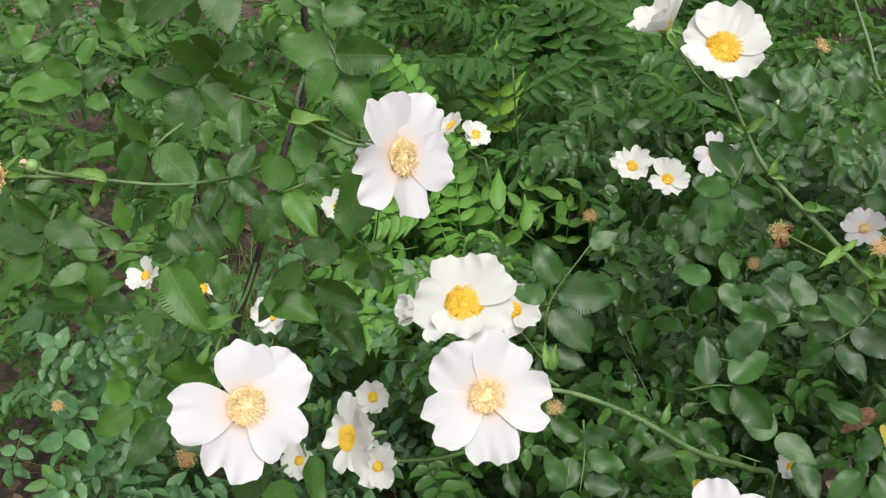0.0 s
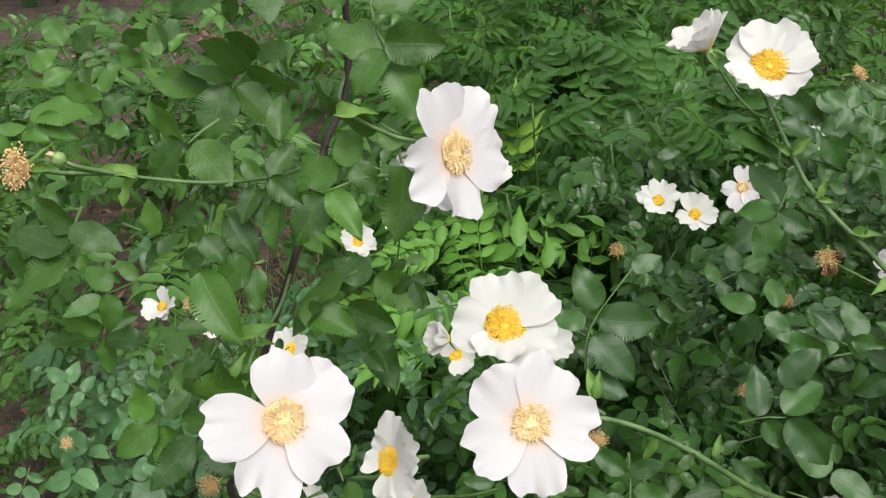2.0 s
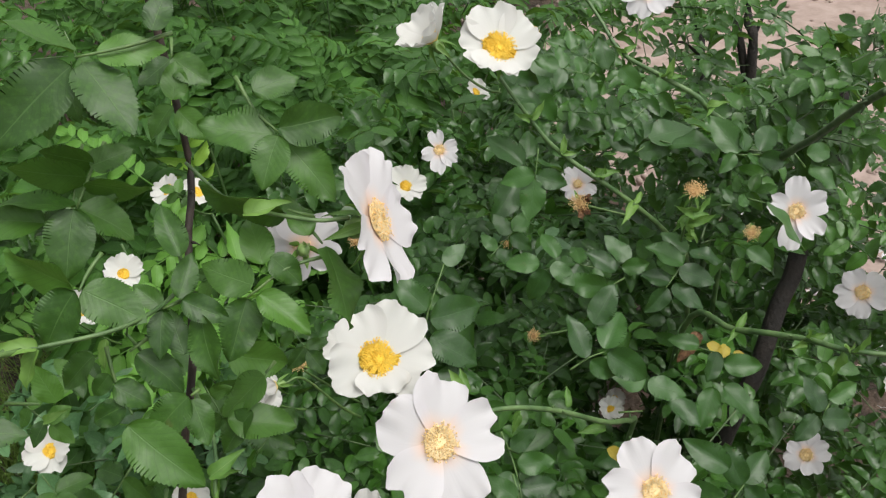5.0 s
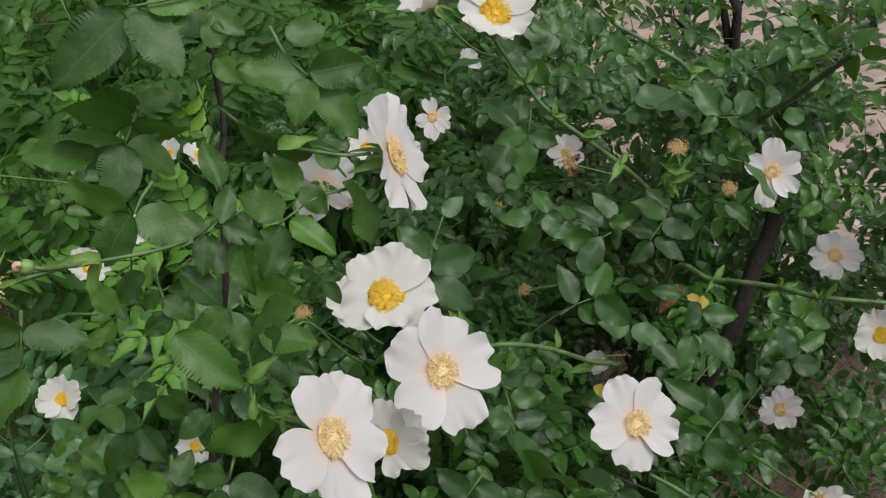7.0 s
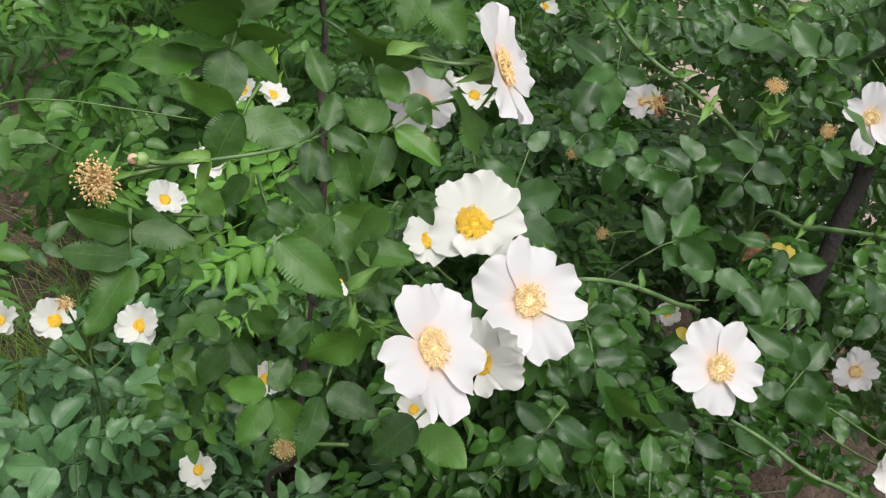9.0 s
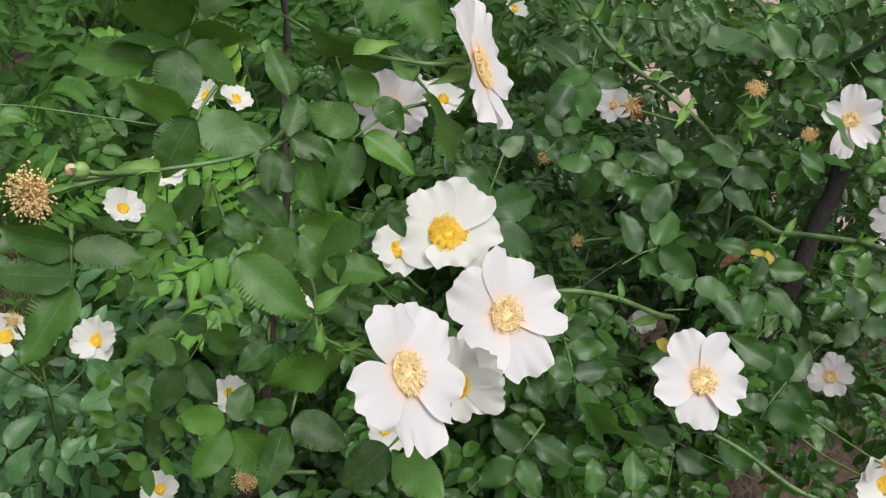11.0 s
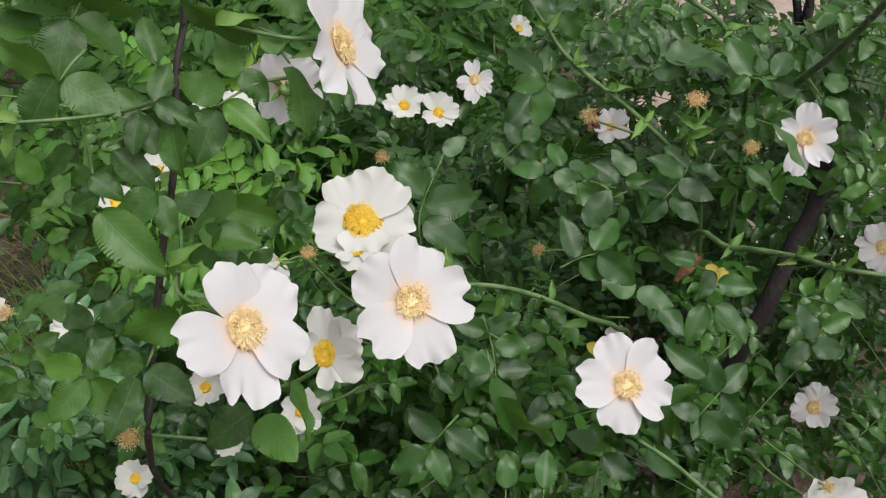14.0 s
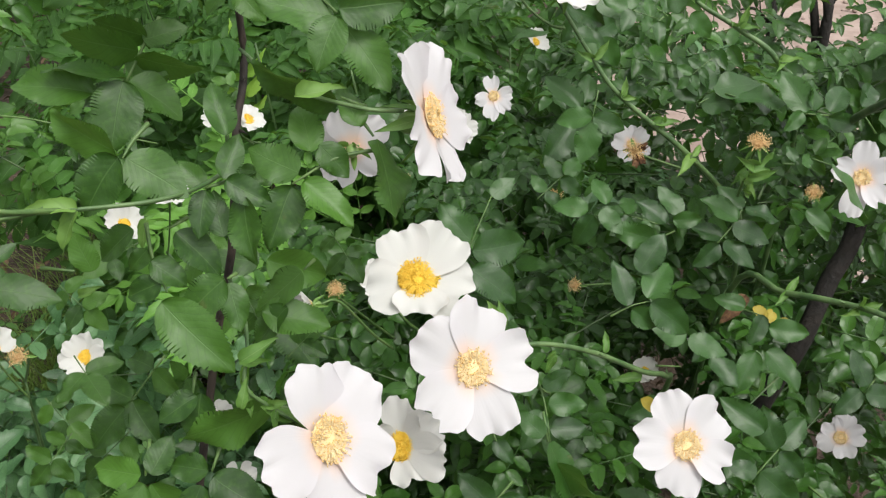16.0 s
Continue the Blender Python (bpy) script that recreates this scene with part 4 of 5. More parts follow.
rose_leaf(low, (-0.593, 1.084, 0.654), (-0.670, 1.064, 0.630), 3)
rose_leaf(low, (-0.610, 1.074, 0.641), (-0.599, 1.056, 0.612), 3)
rose_leaf(low, (-0.422, 1.073, 0.809), (-0.477, 1.064, 0.799), 3)


# ---- leaves that stand out on the near canes ----
leaf(shoot, [(-0.083, 0.483, 1.245), (-0.091, 0.475, 1.239), (-0.103, 0.463, 1.228)],
     ((-0.095, 0.473, 1.236), (-0.124, 0.483, 1.245), 0.58, -52), ((-0.103, 0.460, 1.230), (-0.132, 0.470, 1.241), 0.58, 55),
     ((-0.092, 0.474, 1.240), (-0.073, 0.473, 1.243), 0.68, -8), ((-0.097, 0.468, 1.236), (-0.073, 0.463, 1.223), 0.58, 66),
     ((-0.104, 0.459, 1.230), (-0.117, 0.442, 1.209), 0.68, -14), ((-0.102, 0.463, 1.228), (-0.083, 0.455, 1.212), 0.68, -26),
     ((-0.090, 0.474, 1.241), (-0.110, 0.485, 1.248), 0.58, -47), ((-0.116, 0.462, 1.226), (-0.148, 0.475, 1.235), 0.51, 8))
leaf(shoot, [(-0.099, 0.419, 1.228), (-0.106, 0.413, 1.225), (-0.111, 0.407, 1.222)],
     ((-0.112, 0.405, 1.224), (-0.132, 0.401, 1.207), 0.68, 6), ((-0.110, 0.409, 1.221), (-0.092, 0.396, 1.206), 0.68, -4),
     ((-0.112, 0.408, 1.224), (-0.134, 0.421, 1.238), 0.58, -50))
leaf(shoot, [(-0.017, 0.400, 1.205), (-0.034, 0.401, 1.205), (-0.053, 0.398, 1.200)],
     ((-0.049, 0.402, 1.202), (-0.065, 0.417, 1.210), 0.68, -5), ((-0.053, 0.400, 1.198), (-0.068, 0.387, 1.181), 0.65, -16),
     ((-0.049, 0.394, 1.202), (-0.036, 0.375, 1.191), 0.51, -17), ((-0.043, 0.403, 1.209), (-0.040, 0.422, 1.223), 0.58, 2),
     ((-0.039, 0.404, 1.211), (-0.030, 0.396, 1.198), 0.68, 0))
leaf(shoot, [(-0.020, 0.408, 1.216), (-0.018, 0.399, 1.212)],
     ((-0.017, 0.398, 1.211), (-0.019, 0.369, 1.189), 0.58, -51), ((-0.022, 0.402, 1.216), (-0.024, 0.419, 1.228), 0.58, 20))
leaf(shoot, [(-0.018, 0.405, 1.222), (-0.027, 0.408, 1.227)],
     ((-0.027, 0.410, 1.225), (-0.059, 0.420, 1.238), 0.58, -74))
leaf(shoot, [(-0.071, 0.422, 1.216), (-0.075, 0.407, 1.204)],
     ((-0.072, 0.413, 1.219), (-0.072, 0.427, 1.237), 0.52, 9), ((-0.078, 0.406, 1.205), (-0.066, 0.417, 1.217), 0.51, 13),
     ((-0.077, 0.404, 1.205), (-0.063, 0.393, 1.196), 0.57, -1), ((-0.072, 0.400, 1.198), (-0.078, 0.381, 1.180), 0.58, 34))
leaf(shoot, [(-0.077, 0.410, 1.201), (-0.085, 0.409, 1.201)],
     ((-0.085, 0.409, 1.200), (-0.093, 0.397, 1.187), 0.54, -5), ((-0.085, 0.412, 1.200), (-0.092, 0.420, 1.210), 0.61, 2))
leaf(shoot, [(-0.094, 0.409, 1.190), (-0.102, 0.406, 1.189)],
     ((-0.100, 0.407, 1.186), (-0.087, 0.394, 1.170), 0.59, -19), ((-0.115, 0.412, 1.189), (-0.132, 0.412, 1.180), 0.62, 15))
leaf(shoot, [(-0.110, 0.419, 1.186), (-0.111, 0.407, 1.177), (-0.109, 0.393, 1.169)],
     ((-0.112, 0.406, 1.182), (-0.121, 0.405, 1.175), 0.68, -17), ((-0.112, 0.402, 1.179), (-0.101, 0.394, 1.169), 0.68, -19),
     ((-0.110, 0.396, 1.172), (-0.125, 0.399, 1.168), 0.68, -5), ((-0.112, 0.389, 1.168), (-0.094, 0.364, 1.144), 0.52, -1),
     ((-0.106, 0.394, 1.164), (-0.093, 0.387, 1.160), 0.67, -19))
leaf(shoot, [(-0.082, 0.389, 1.172), (-0.086, 0.387, 1.172)],
     ((-0.087, 0.386, 1.173), (-0.107, 0.384, 1.162), 0.66, -5), ((-0.086, 0.387, 1.170), (-0.086, 0.374, 1.155), 0.58, -7),
     ((-0.083, 0.398, 1.184), (-0.082, 0.412, 1.198), 0.51, 2))
leaf(shoot, [(-0.046, 0.418, 1.148), (-0.052, 0.414, 1.147)],
     ((-0.053, 0.413, 1.147), (-0.076, 0.415, 1.132), 0.62, 29), ((-0.063, 0.406, 1.136), (-0.083, 0.404, 1.123), 0.54, 26),
     ((-0.074, 0.409, 1.134), (-0.047, 0.397, 1.127), 0.58, -21))
leaf(shoot, [(-0.046, 0.455, 1.293), (-0.065, 0.455, 1.292), (-0.084, 0.457, 1.292)],
     ((-0.086, 0.458, 1.289), (-0.126, 0.451, 1.269), 0.52, -10), ((-0.084, 0.459, 1.293), (-0.107, 0.480, 1.312), 0.58, 58),
     ((-0.082, 0.458, 1.289), (-0.073, 0.431, 1.266), 0.58, -19), ((-0.076, 0.458, 1.291), (-0.049, 0.453, 1.288), 0.51, -5),
     ((-0.054, 0.451, 1.297), (-0.042, 0.461, 1.309), 0.56, 0))
leaf(shoot, [(-0.043, 0.487, 1.281), (-0.046, 0.479, 1.275)],
     ((-0.046, 0.477, 1.276), (-0.036, 0.463, 1.266), 0.68, 1), ((-0.047, 0.478, 1.275), (-0.063, 0.475, 1.269), 0.68, 13),
     ((-0.053, 0.465, 1.260), (-0.067, 0.461, 1.252), 0.68, 27), ((-0.051, 0.466, 1.257), (-0.044, 0.455, 1.245), 0.68, 11),
     ((-0.052, 0.466, 1.262), (-0.045, 0.472, 1.276), 0.68, 12))
leaf(shoot, [(-0.074, 0.356, 1.123), (-0.082, 0.359, 1.128)],
     ((-0.082, 0.361, 1.125), (-0.119, 0.356, 1.124), 0.58, -44))
leaf(shoot, [(-0.107, 0.381, 1.136), (-0.110, 0.374, 1.132)],
     ((-0.109, 0.375, 1.129), (-0.126, 0.372, 1.126), 0.68, 16), ((-0.107, 0.376, 1.129), (-0.115, 0.365, 1.113), 0.68, 0))
leaf(shoot, [(-0.131, 0.375, 1.114), (-0.136, 0.364, 1.106)],
     ((-0.137, 0.362, 1.109), (-0.155, 0.373, 1.111), 0.64, -8), ((-0.134, 0.364, 1.106), (-0.122, 0.372, 1.115), 0.68, -4),
     ((-0.137, 0.362, 1.104), (-0.157, 0.352, 1.094), 0.61, -14), ((-0.135, 0.363, 1.102), (-0.126, 0.347, 1.081), 0.65, 9))
leaf(shoot, [(-0.105, 0.362, 1.112), (-0.111, 0.354, 1.107)],
     ((-0.112, 0.356, 1.106), (-0.127, 0.365, 1.108), 0.68, 2), ((-0.116, 0.349, 1.107), (-0.134, 0.332, 1.091), 0.51, -25),
     ((-0.111, 0.351, 1.107), (-0.096, 0.332, 1.100), 0.66, -15))
leaf(shoot, [(-0.057, 0.361, 1.075), (-0.054, 0.354, 1.073)],
     ((-0.053, 0.355, 1.072), (-0.047, 0.336, 1.052), 0.58, -69))
leaf(shoot, [(-0.065, 0.357, 1.064), (-0.072, 0.354, 1.063)],
     ((-0.072, 0.354, 1.063), (-0.099, 0.353, 1.052), 0.68, 10), ((-0.071, 0.347, 1.063), (-0.060, 0.321, 1.055), 0.66, -1))
leaf(shoot, [(-0.151, 0.410, 1.183), (-0.139, 0.402, 1.183)],
     ((-0.133, 0.402, 1.181), (-0.136, 0.409, 1.196), 0.65, -8))
leaf(low, [(-0.209, 0.834, 0.769), (-0.215, 0.817, 0.754)],
     ((-0.215, 0.818, 0.753), (-0.239, 0.849, 0.778), 0.68, -15), ((-0.213, 0.814, 0.756), (-0.261, 0.815, 0.747), 0.66, 7),
     ((-0.213, 0.810, 0.750), (-0.170, 0.795, 0.751), 0.65, -13))
leaf(shoot, [(-0.167, 0.409, 1.193), (-0.173, 0.394, 1.179)],
     ((-0.173, 0.394, 1.179), (-0.200, 0.408, 1.184), 0.58, 28), ((-0.169, 0.397, 1.189), (-0.145, 0.391, 1.179), 0.51, -16),
     ((-0.168, 0.402, 1.187), (-0.194, 0.411, 1.197), 0.52, -32), ((-0.174, 0.394, 1.175), (-0.200, 0.378, 1.160), 0.56, 18))
leaf(shoot, [(-0.029, 0.439, 1.275), (-0.027, 0.427, 1.264), (-0.022, 0.417, 1.257)],
     ((-0.023, 0.418, 1.255), (-0.050, 0.428, 1.265), 0.65, 12), ((-0.022, 0.413, 1.260), (0.003, 0.407, 1.259), 0.68, 27),
     ((-0.023, 0.413, 1.257), (-0.037, 0.403, 1.243), 0.68, 5), ((-0.020, 0.415, 1.252), (-0.009, 0.397, 1.230), 0.56, -1),
     ((-0.027, 0.422, 1.274), (-0.007, 0.423, 1.275), 0.68, -1))
leaf(shoot, [(-0.090, 0.527, 1.065), (-0.075, 0.520, 1.062)],
     ((-0.080, 0.519, 1.067), (-0.098, 0.507, 1.050), 0.68, 19), ((-0.074, 0.524, 1.059), (-0.045, 0.512, 1.047), 0.66, 18),
     ((-0.059, 0.535, 1.073), (-0.085, 0.549, 1.079), 0.68, 13), ((-0.055, 0.531, 1.076), (-0.022, 0.522, 1.056), 0.63, 16),
     ((-0.060, 0.510, 1.049), (-0.043, 0.482, 1.023), 0.52, -6))
leaf(mid, [(0.083, 0.557, 0.976), (0.089, 0.574, 1.002), (0.120, 0.596, 1.035)],
     ((0.094, 0.575, 1.007), (0.140, 0.574, 1.000), 0.60, 7), ((0.094, 0.576, 1.015), (0.079, 0.596, 1.041), 0.60, -1),
     ((0.085, 0.573, 1.005), (0.059, 0.583, 1.007), 0.60, 10), ((0.089, 0.566, 0.999), (0.116, 0.543, 0.975), 0.60, -11),
     ((0.083, 0.551, 0.972), (0.113, 0.542, 0.964), 0.60, -14), ((0.120, 0.596, 1.034), (0.142, 0.602, 1.041), 0.60, -5))
leaf(mid, [(0.105, 0.496, 0.953), (0.104, 0.478, 0.937), (0.099, 0.460, 0.919)],
     ((0.105, 0.475, 0.939), (0.131, 0.466, 0.936), 0.60, 4), ((0.104, 0.481, 0.950), (0.126, 0.481, 0.956), 0.60, 14),
     ((0.101, 0.483, 0.948), (0.081, 0.493, 0.961), 0.60, -5), ((0.099, 0.473, 0.937), (0.077, 0.457, 0.925), 0.60, -5),
     ((0.103, 0.468, 0.922), (0.128, 0.459, 0.921), 0.60, -12))
leaf(mid, [(0.091, 0.456, 0.956), (0.087, 0.441, 0.944)],
     ((0.087, 0.439, 0.945), (0.094, 0.412, 0.905), 0.58, -46), ((0.088, 0.430, 0.935), (0.111, 0.397, 0.908), 0.58, 70),
     ((0.086, 0.444, 0.947), (0.075, 0.461, 0.959), 0.60, -5))
leaf(mid, [(0.049, 0.445, 0.970), (0.049, 0.437, 0.966)],
     ((0.049, 0.440, 0.965), (0.054, 0.425, 0.956), 0.60, -4))
leaf(mid, [(0.069, 0.385, 0.859), (0.077, 0.399, 0.880)],
     ((0.078, 0.399, 0.880), (0.085, 0.414, 0.899), 0.60, -1), ((0.090, 0.388, 0.875), (0.103, 0.389, 0.879), 0.57, -35))
leaf(mid, [(0.091, 0.374, 0.858), (0.101, 0.389, 0.880)],
     ((0.101, 0.389, 0.880), (0.114, 0.406, 0.896), 0.60, -4))
leaf(mid, [(0.060, 0.437, 0.924), (0.032, 0.428, 0.911)],
     ((0.032, 0.430, 0.910), (0.005, 0.431, 0.896), 0.60, 13), ((0.035, 0.427, 0.911), (0.038, 0.405, 0.895), 0.60, -13),
     ((0.043, 0.432, 0.913), (0.028, 0.449, 0.933), 0.60, -9), ((0.047, 0.430, 0.922), (0.068, 0.407, 0.905), 0.53, -16))
leaf(right, [(0.377, 0.664, 1.037), (0.354, 0.661, 1.031), (0.345, 0.659, 1.030)],
     ((0.351, 0.663, 1.034), (0.344, 0.690, 1.064), 0.55, -10), ((0.358, 0.664, 1.038), (0.364, 0.683, 1.068), 0.60, 13),
     ((0.361, 0.662, 1.038), (0.410, 0.658, 1.035), 0.58, -18), ((0.349, 0.661, 1.028), (0.380, 0.652, 1.024), 0.58, 20),
     ((0.345, 0.663, 1.030), (0.330, 0.683, 1.049), 0.60, -11))
leaf(right, [(0.369, 0.656, 1.035), (0.375, 0.649, 1.034)],
     ((0.375, 0.652, 1.032), (0.412, 0.621, 1.034), 0.57, -39))
leaf(right, [(0.437, 0.597, 1.024), (0.409, 0.606, 1.029)],
     ((0.413, 0.604, 1.030), (0.405, 0.632, 1.060), 0.58, -17), ((0.420, 0.602, 1.030), (0.428, 0.620, 1.051), 0.60, 27),
     ((0.432, 0.598, 1.028), (0.458, 0.611, 1.044), 0.60, -18), ((0.430, 0.597, 1.024), (0.454, 0.582, 1.015), 0.58, 21),
     ((0.418, 0.599, 1.028), (0.438, 0.586, 1.012), 0.58, -36), ((0.407, 0.603, 1.032), (0.389, 0.598, 1.022), 0.60, -3))
leaf(right, [(0.326, 0.563, 0.990), (0.312, 0.554, 0.981), (0.290, 0.546, 0.971)],
     ((0.310, 0.550, 0.985), (0.288, 0.566, 1.005), 0.60, 18), ((0.298, 0.549, 0.972), (0.280, 0.565, 0.980), 0.60, 11),
     ((0.294, 0.548, 0.968), (0.271, 0.545, 0.955), 0.60, -6), ((0.298, 0.548, 0.969), (0.313, 0.525, 0.953), 0.60, -19),
     ((0.307, 0.551, 0.979), (0.334, 0.536, 0.964), 0.55, -1), ((0.319, 0.556, 0.989), (0.309, 0.577, 1.003), 0.54, -8),
     ((0.321, 0.556, 0.988), (0.345, 0.539, 0.981), 0.58, -38))
leaf(right, [(0.387, 0.563, 1.013), (0.397, 0.553, 1.010)],
     ((0.397, 0.552, 1.011), (0.415, 0.519, 0.974), 0.58, -44))
leaf(right, [(0.370, 0.564, 1.012), (0.360, 0.565, 1.015)],
     ((0.368, 0.561, 1.016), (0.368, 0.572, 1.026), 0.60, -9), ((0.377, 0.563, 1.010), (0.394, 0.569, 1.011), 0.60, -1),
     ((0.363, 0.535, 0.987), (0.373, 0.515, 0.978), 0.60, 5))
leaf(right, [(0.187, 0.531, 0.945), (0.203, 0.530, 0.950), (0.218, 0.527, 0.952)],
     ((0.199, 0.528, 0.953), (0.202, 0.551, 0.981), 0.53, 11), ((0.216, 0.527, 0.955), (0.246, 0.544, 0.971), 0.60, -21),
     ((0.218, 0.526, 0.951), (0.242, 0.503, 0.928), 0.60, 8), ((0.203, 0.528, 0.949), (0.220, 0.515, 0.932), 0.60, 13),
     ((0.217, 0.543, 0.969), (0.243, 0.549, 0.993), 0.60, -13))
leaf(right, [(0.287, 0.740, 1.018), (0.270, 0.732, 1.012), (0.255, 0.722, 1.004)],
     ((0.256, 0.719, 1.005), (0.219, 0.698, 0.987), 0.59, -5), ((0.260, 0.719, 1.004), (0.264, 0.703, 0.976), 0.60, 11),
     ((0.267, 0.725, 1.015), (0.249, 0.755, 1.042), 0.56, 6), ((0.274, 0.732, 1.015), (0.290, 0.747, 1.036), 0.60, -1),
     ((0.278, 0.724, 1.014), (0.309, 0.715, 1.002), 0.58, -58))
leaf(right, [(0.252, 0.743, 1.080), (0.259, 0.745, 1.087)],
     ((0.261, 0.737, 1.084), (0.289, 0.722, 1.075), 0.60, -23), ((0.266, 0.754, 1.100), (0.301, 0.741, 1.082), 0.53, 8),
     ((0.293, 0.751, 1.099), (0.331, 0.732, 1.088), 0.52, -3), ((0.244, 0.743, 1.084), (0.206, 0.749, 1.085), 0.58, 56))
leaf(right, [(0.330, 0.701, 1.096), (0.320, 0.696, 1.094)],
     ((0.320, 0.694, 1.096), (0.313, 0.679, 1.084), 0.60, -3), ((0.344, 0.699, 1.097), (0.343, 0.713, 1.123), 0.60, -5),
     ((0.353, 0.695, 1.097), (0.370, 0.684, 1.075), 0.60, 11))
leaf(right, [(0.244, 0.419, 0.850), (0.271, 0.424, 0.868)],
     ((0.272, 0.426, 0.868), (0.300, 0.429, 0.882), 0.60, -6), ((0.268, 0.423, 0.870), (0.268, 0.445, 0.895), 0.60, -25),
     ((0.272, 0.424, 0.864), (0.284, 0.405, 0.848), 0.60, 7), ((0.254, 0.421, 0.854), (0.273, 0.392, 0.833), 0.60, 20),
     ((0.251, 0.420, 0.855), (0.231, 0.431, 0.864), 0.60, 10), ((0.264, 0.434, 0.880), (0.242, 0.458, 0.902), 0.53, -5))
leaf(right, [(0.157, 0.417, 0.815), (0.171, 0.430, 0.837)],
     ((0.170, 0.427, 0.841), (0.186, 0.404, 0.829), 0.60, 3), ((0.172, 0.436, 0.839), (0.155, 0.455, 0.849), 0.60, 20),
     ((0.206, 0.420, 0.842), (0.221, 0.395, 0.820), 0.57, 13))
leaf(right, [(0.223, 0.517, 0.892), (0.240, 0.508, 0.892)],
     ((0.250, 0.520, 0.903), (0.231, 0.547, 0.927), 0.60, 12), ((0.252, 0.518, 0.907), (0.279, 0.501, 0.895), 0.60, -17),
     ((0.265, 0.504, 0.896), (0.274, 0.476, 0.884), 0.60, -10), ((0.217, 0.498, 0.873), (0.186, 0.497, 0.870), 0.60, -15))
leaf(right, [(0.325, 0.542, 0.895), (0.336, 0.531, 0.892)],
     ((0.335, 0.528, 0.895), (0.316, 0.516, 0.879), 0.60, -6), ((0.337, 0.522, 0.885), (0.363, 0.501, 0.884), 0.60, 1),
     ((0.325, 0.540, 0.899), (0.304, 0.553, 0.908), 0.60, 10), ((0.330, 0.513, 0.869), (0.343, 0.478, 0.851), 0.60, -23),
     ((0.320, 0.514, 0.872), (0.292, 0.497, 0.852), 0.51, 12))
leaf(right, [(0.423, 0.475, 0.838), (0.404, 0.468, 0.829)],
     ((0.403, 0.467, 0.830), (0.434, 0.456, 0.821), 0.60, -8), ((0.403, 0.471, 0.830), (0.376, 0.468, 0.817), 0.60, 6),
     ((0.409, 0.471, 0.833), (0.406, 0.493, 0.859), 0.60, 7), ((0.417, 0.474, 0.841), (0.444, 0.466, 0.850), 0.60, 7))
leaf(right, [(0.288, 0.597, 0.952), (0.271, 0.596, 0.950)],
     ((0.272, 0.599, 0.947), (0.237, 0.616, 0.959), 0.54, -22), ((0.279, 0.598, 0.962), (0.263, 0.617, 0.981), 0.60, 14),
     ((0.289, 0.603, 0.959), (0.312, 0.592, 0.959), 0.60, 12), ((0.298, 0.604, 0.962), (0.290, 0.629, 0.979), 0.60, 10))
leaf(right, [(0.244, 0.627, 0.967), (0.227, 0.628, 0.967)],
     ((0.227, 0.627, 0.968), (0.208, 0.627, 0.942), 0.60, -2), ((0.234, 0.628, 0.971), (0.245, 0.609, 0.954), 0.60, 1),
     ((0.240, 0.629, 0.974), (0.241, 0.651, 0.990), 0.60, 4), ((0.225, 0.633, 0.971), (0.200, 0.650, 0.974), 0.60, 6))
leaf(right, [(0.478, 0.587, 1.002), (0.471, 0.603, 1.020)],
     ((0.470, 0.601, 1.023), (0.497, 0.615, 1.035), 0.60, 3), ((0.479, 0.607, 1.021), (0.462, 0.616, 1.035), 0.60, -25),
     ((0.481, 0.591, 1.012), (0.511, 0.586, 1.010), 0.60, -4), ((0.483, 0.587, 1.000), (0.499, 0.564, 0.984), 0.60, -14))
leaf(low, [(-0.494, 1.010, 0.738), (-0.497, 0.990, 0.718)],
     ((-0.497, 0.994, 0.715), (-0.491, 0.971, 0.676), 0.68, 4), ((-0.502, 0.991, 0.719), (-0.574, 0.993, 0.722), 0.58, 44),
     ((-0.493, 0.988, 0.721), (-0.429, 0.974, 0.725), 0.58, -30), ((-0.496, 1.003, 0.730), (-0.454, 1.013, 0.738), 0.60, 20),
     ((-0.499, 0.999, 0.730), (-0.567, 1.012, 0.743), 0.58, -34))
leaf(low, [(-0.392, 0.944, 0.650), (-0.468, 0.940, 0.645)],
     ((-0.465, 0.944, 0.644), (-0.492, 0.963, 0.673), 0.62, -30), ((-0.446, 0.943, 0.650), (-0.439, 0.978, 0.687), 0.61, 5),
     ((-0.476, 0.939, 0.646), (-0.522, 0.927, 0.640), 0.68, -26), ((-0.468, 0.937, 0.642), (-0.513, 0.913, 0.608), 0.68, 25),
     ((-0.453, 0.936, 0.647), (-0.461, 0.909, 0.627), 0.68, -16), ((-0.427, 0.941, 0.651), (-0.408, 0.961, 0.676), 0.68, -9),
     ((-0.499, 0.953, 0.650), (-0.538, 0.973, 0.668), 0.64, -9), ((-0.545, 0.945, 0.641), (-0.582, 0.939, 0.624), 0.68, 9))
leaf(low, [(-0.400, 0.833, 0.742), (-0.380, 0.813, 0.724), (-0.348, 0.789, 0.702)],
     ((-0.350, 0.788, 0.705), (-0.354, 0.810, 0.737), 0.68, -49), ((-0.353, 0.791, 0.703), (-0.399, 0.809, 0.713), 0.57, 1),
     ((-0.393, 0.812, 0.725), (-0.419, 0.802, 0.710), 0.68, -1), ((-0.347, 0.788, 0.701), (-0.379, 0.767, 0.688), 0.68, -1),
     ((-0.380, 0.814, 0.731), (-0.420, 0.824, 0.734), 0.68, -22), ((-0.343, 0.797, 0.702), (-0.314, 0.812, 0.728), 0.61, -17))
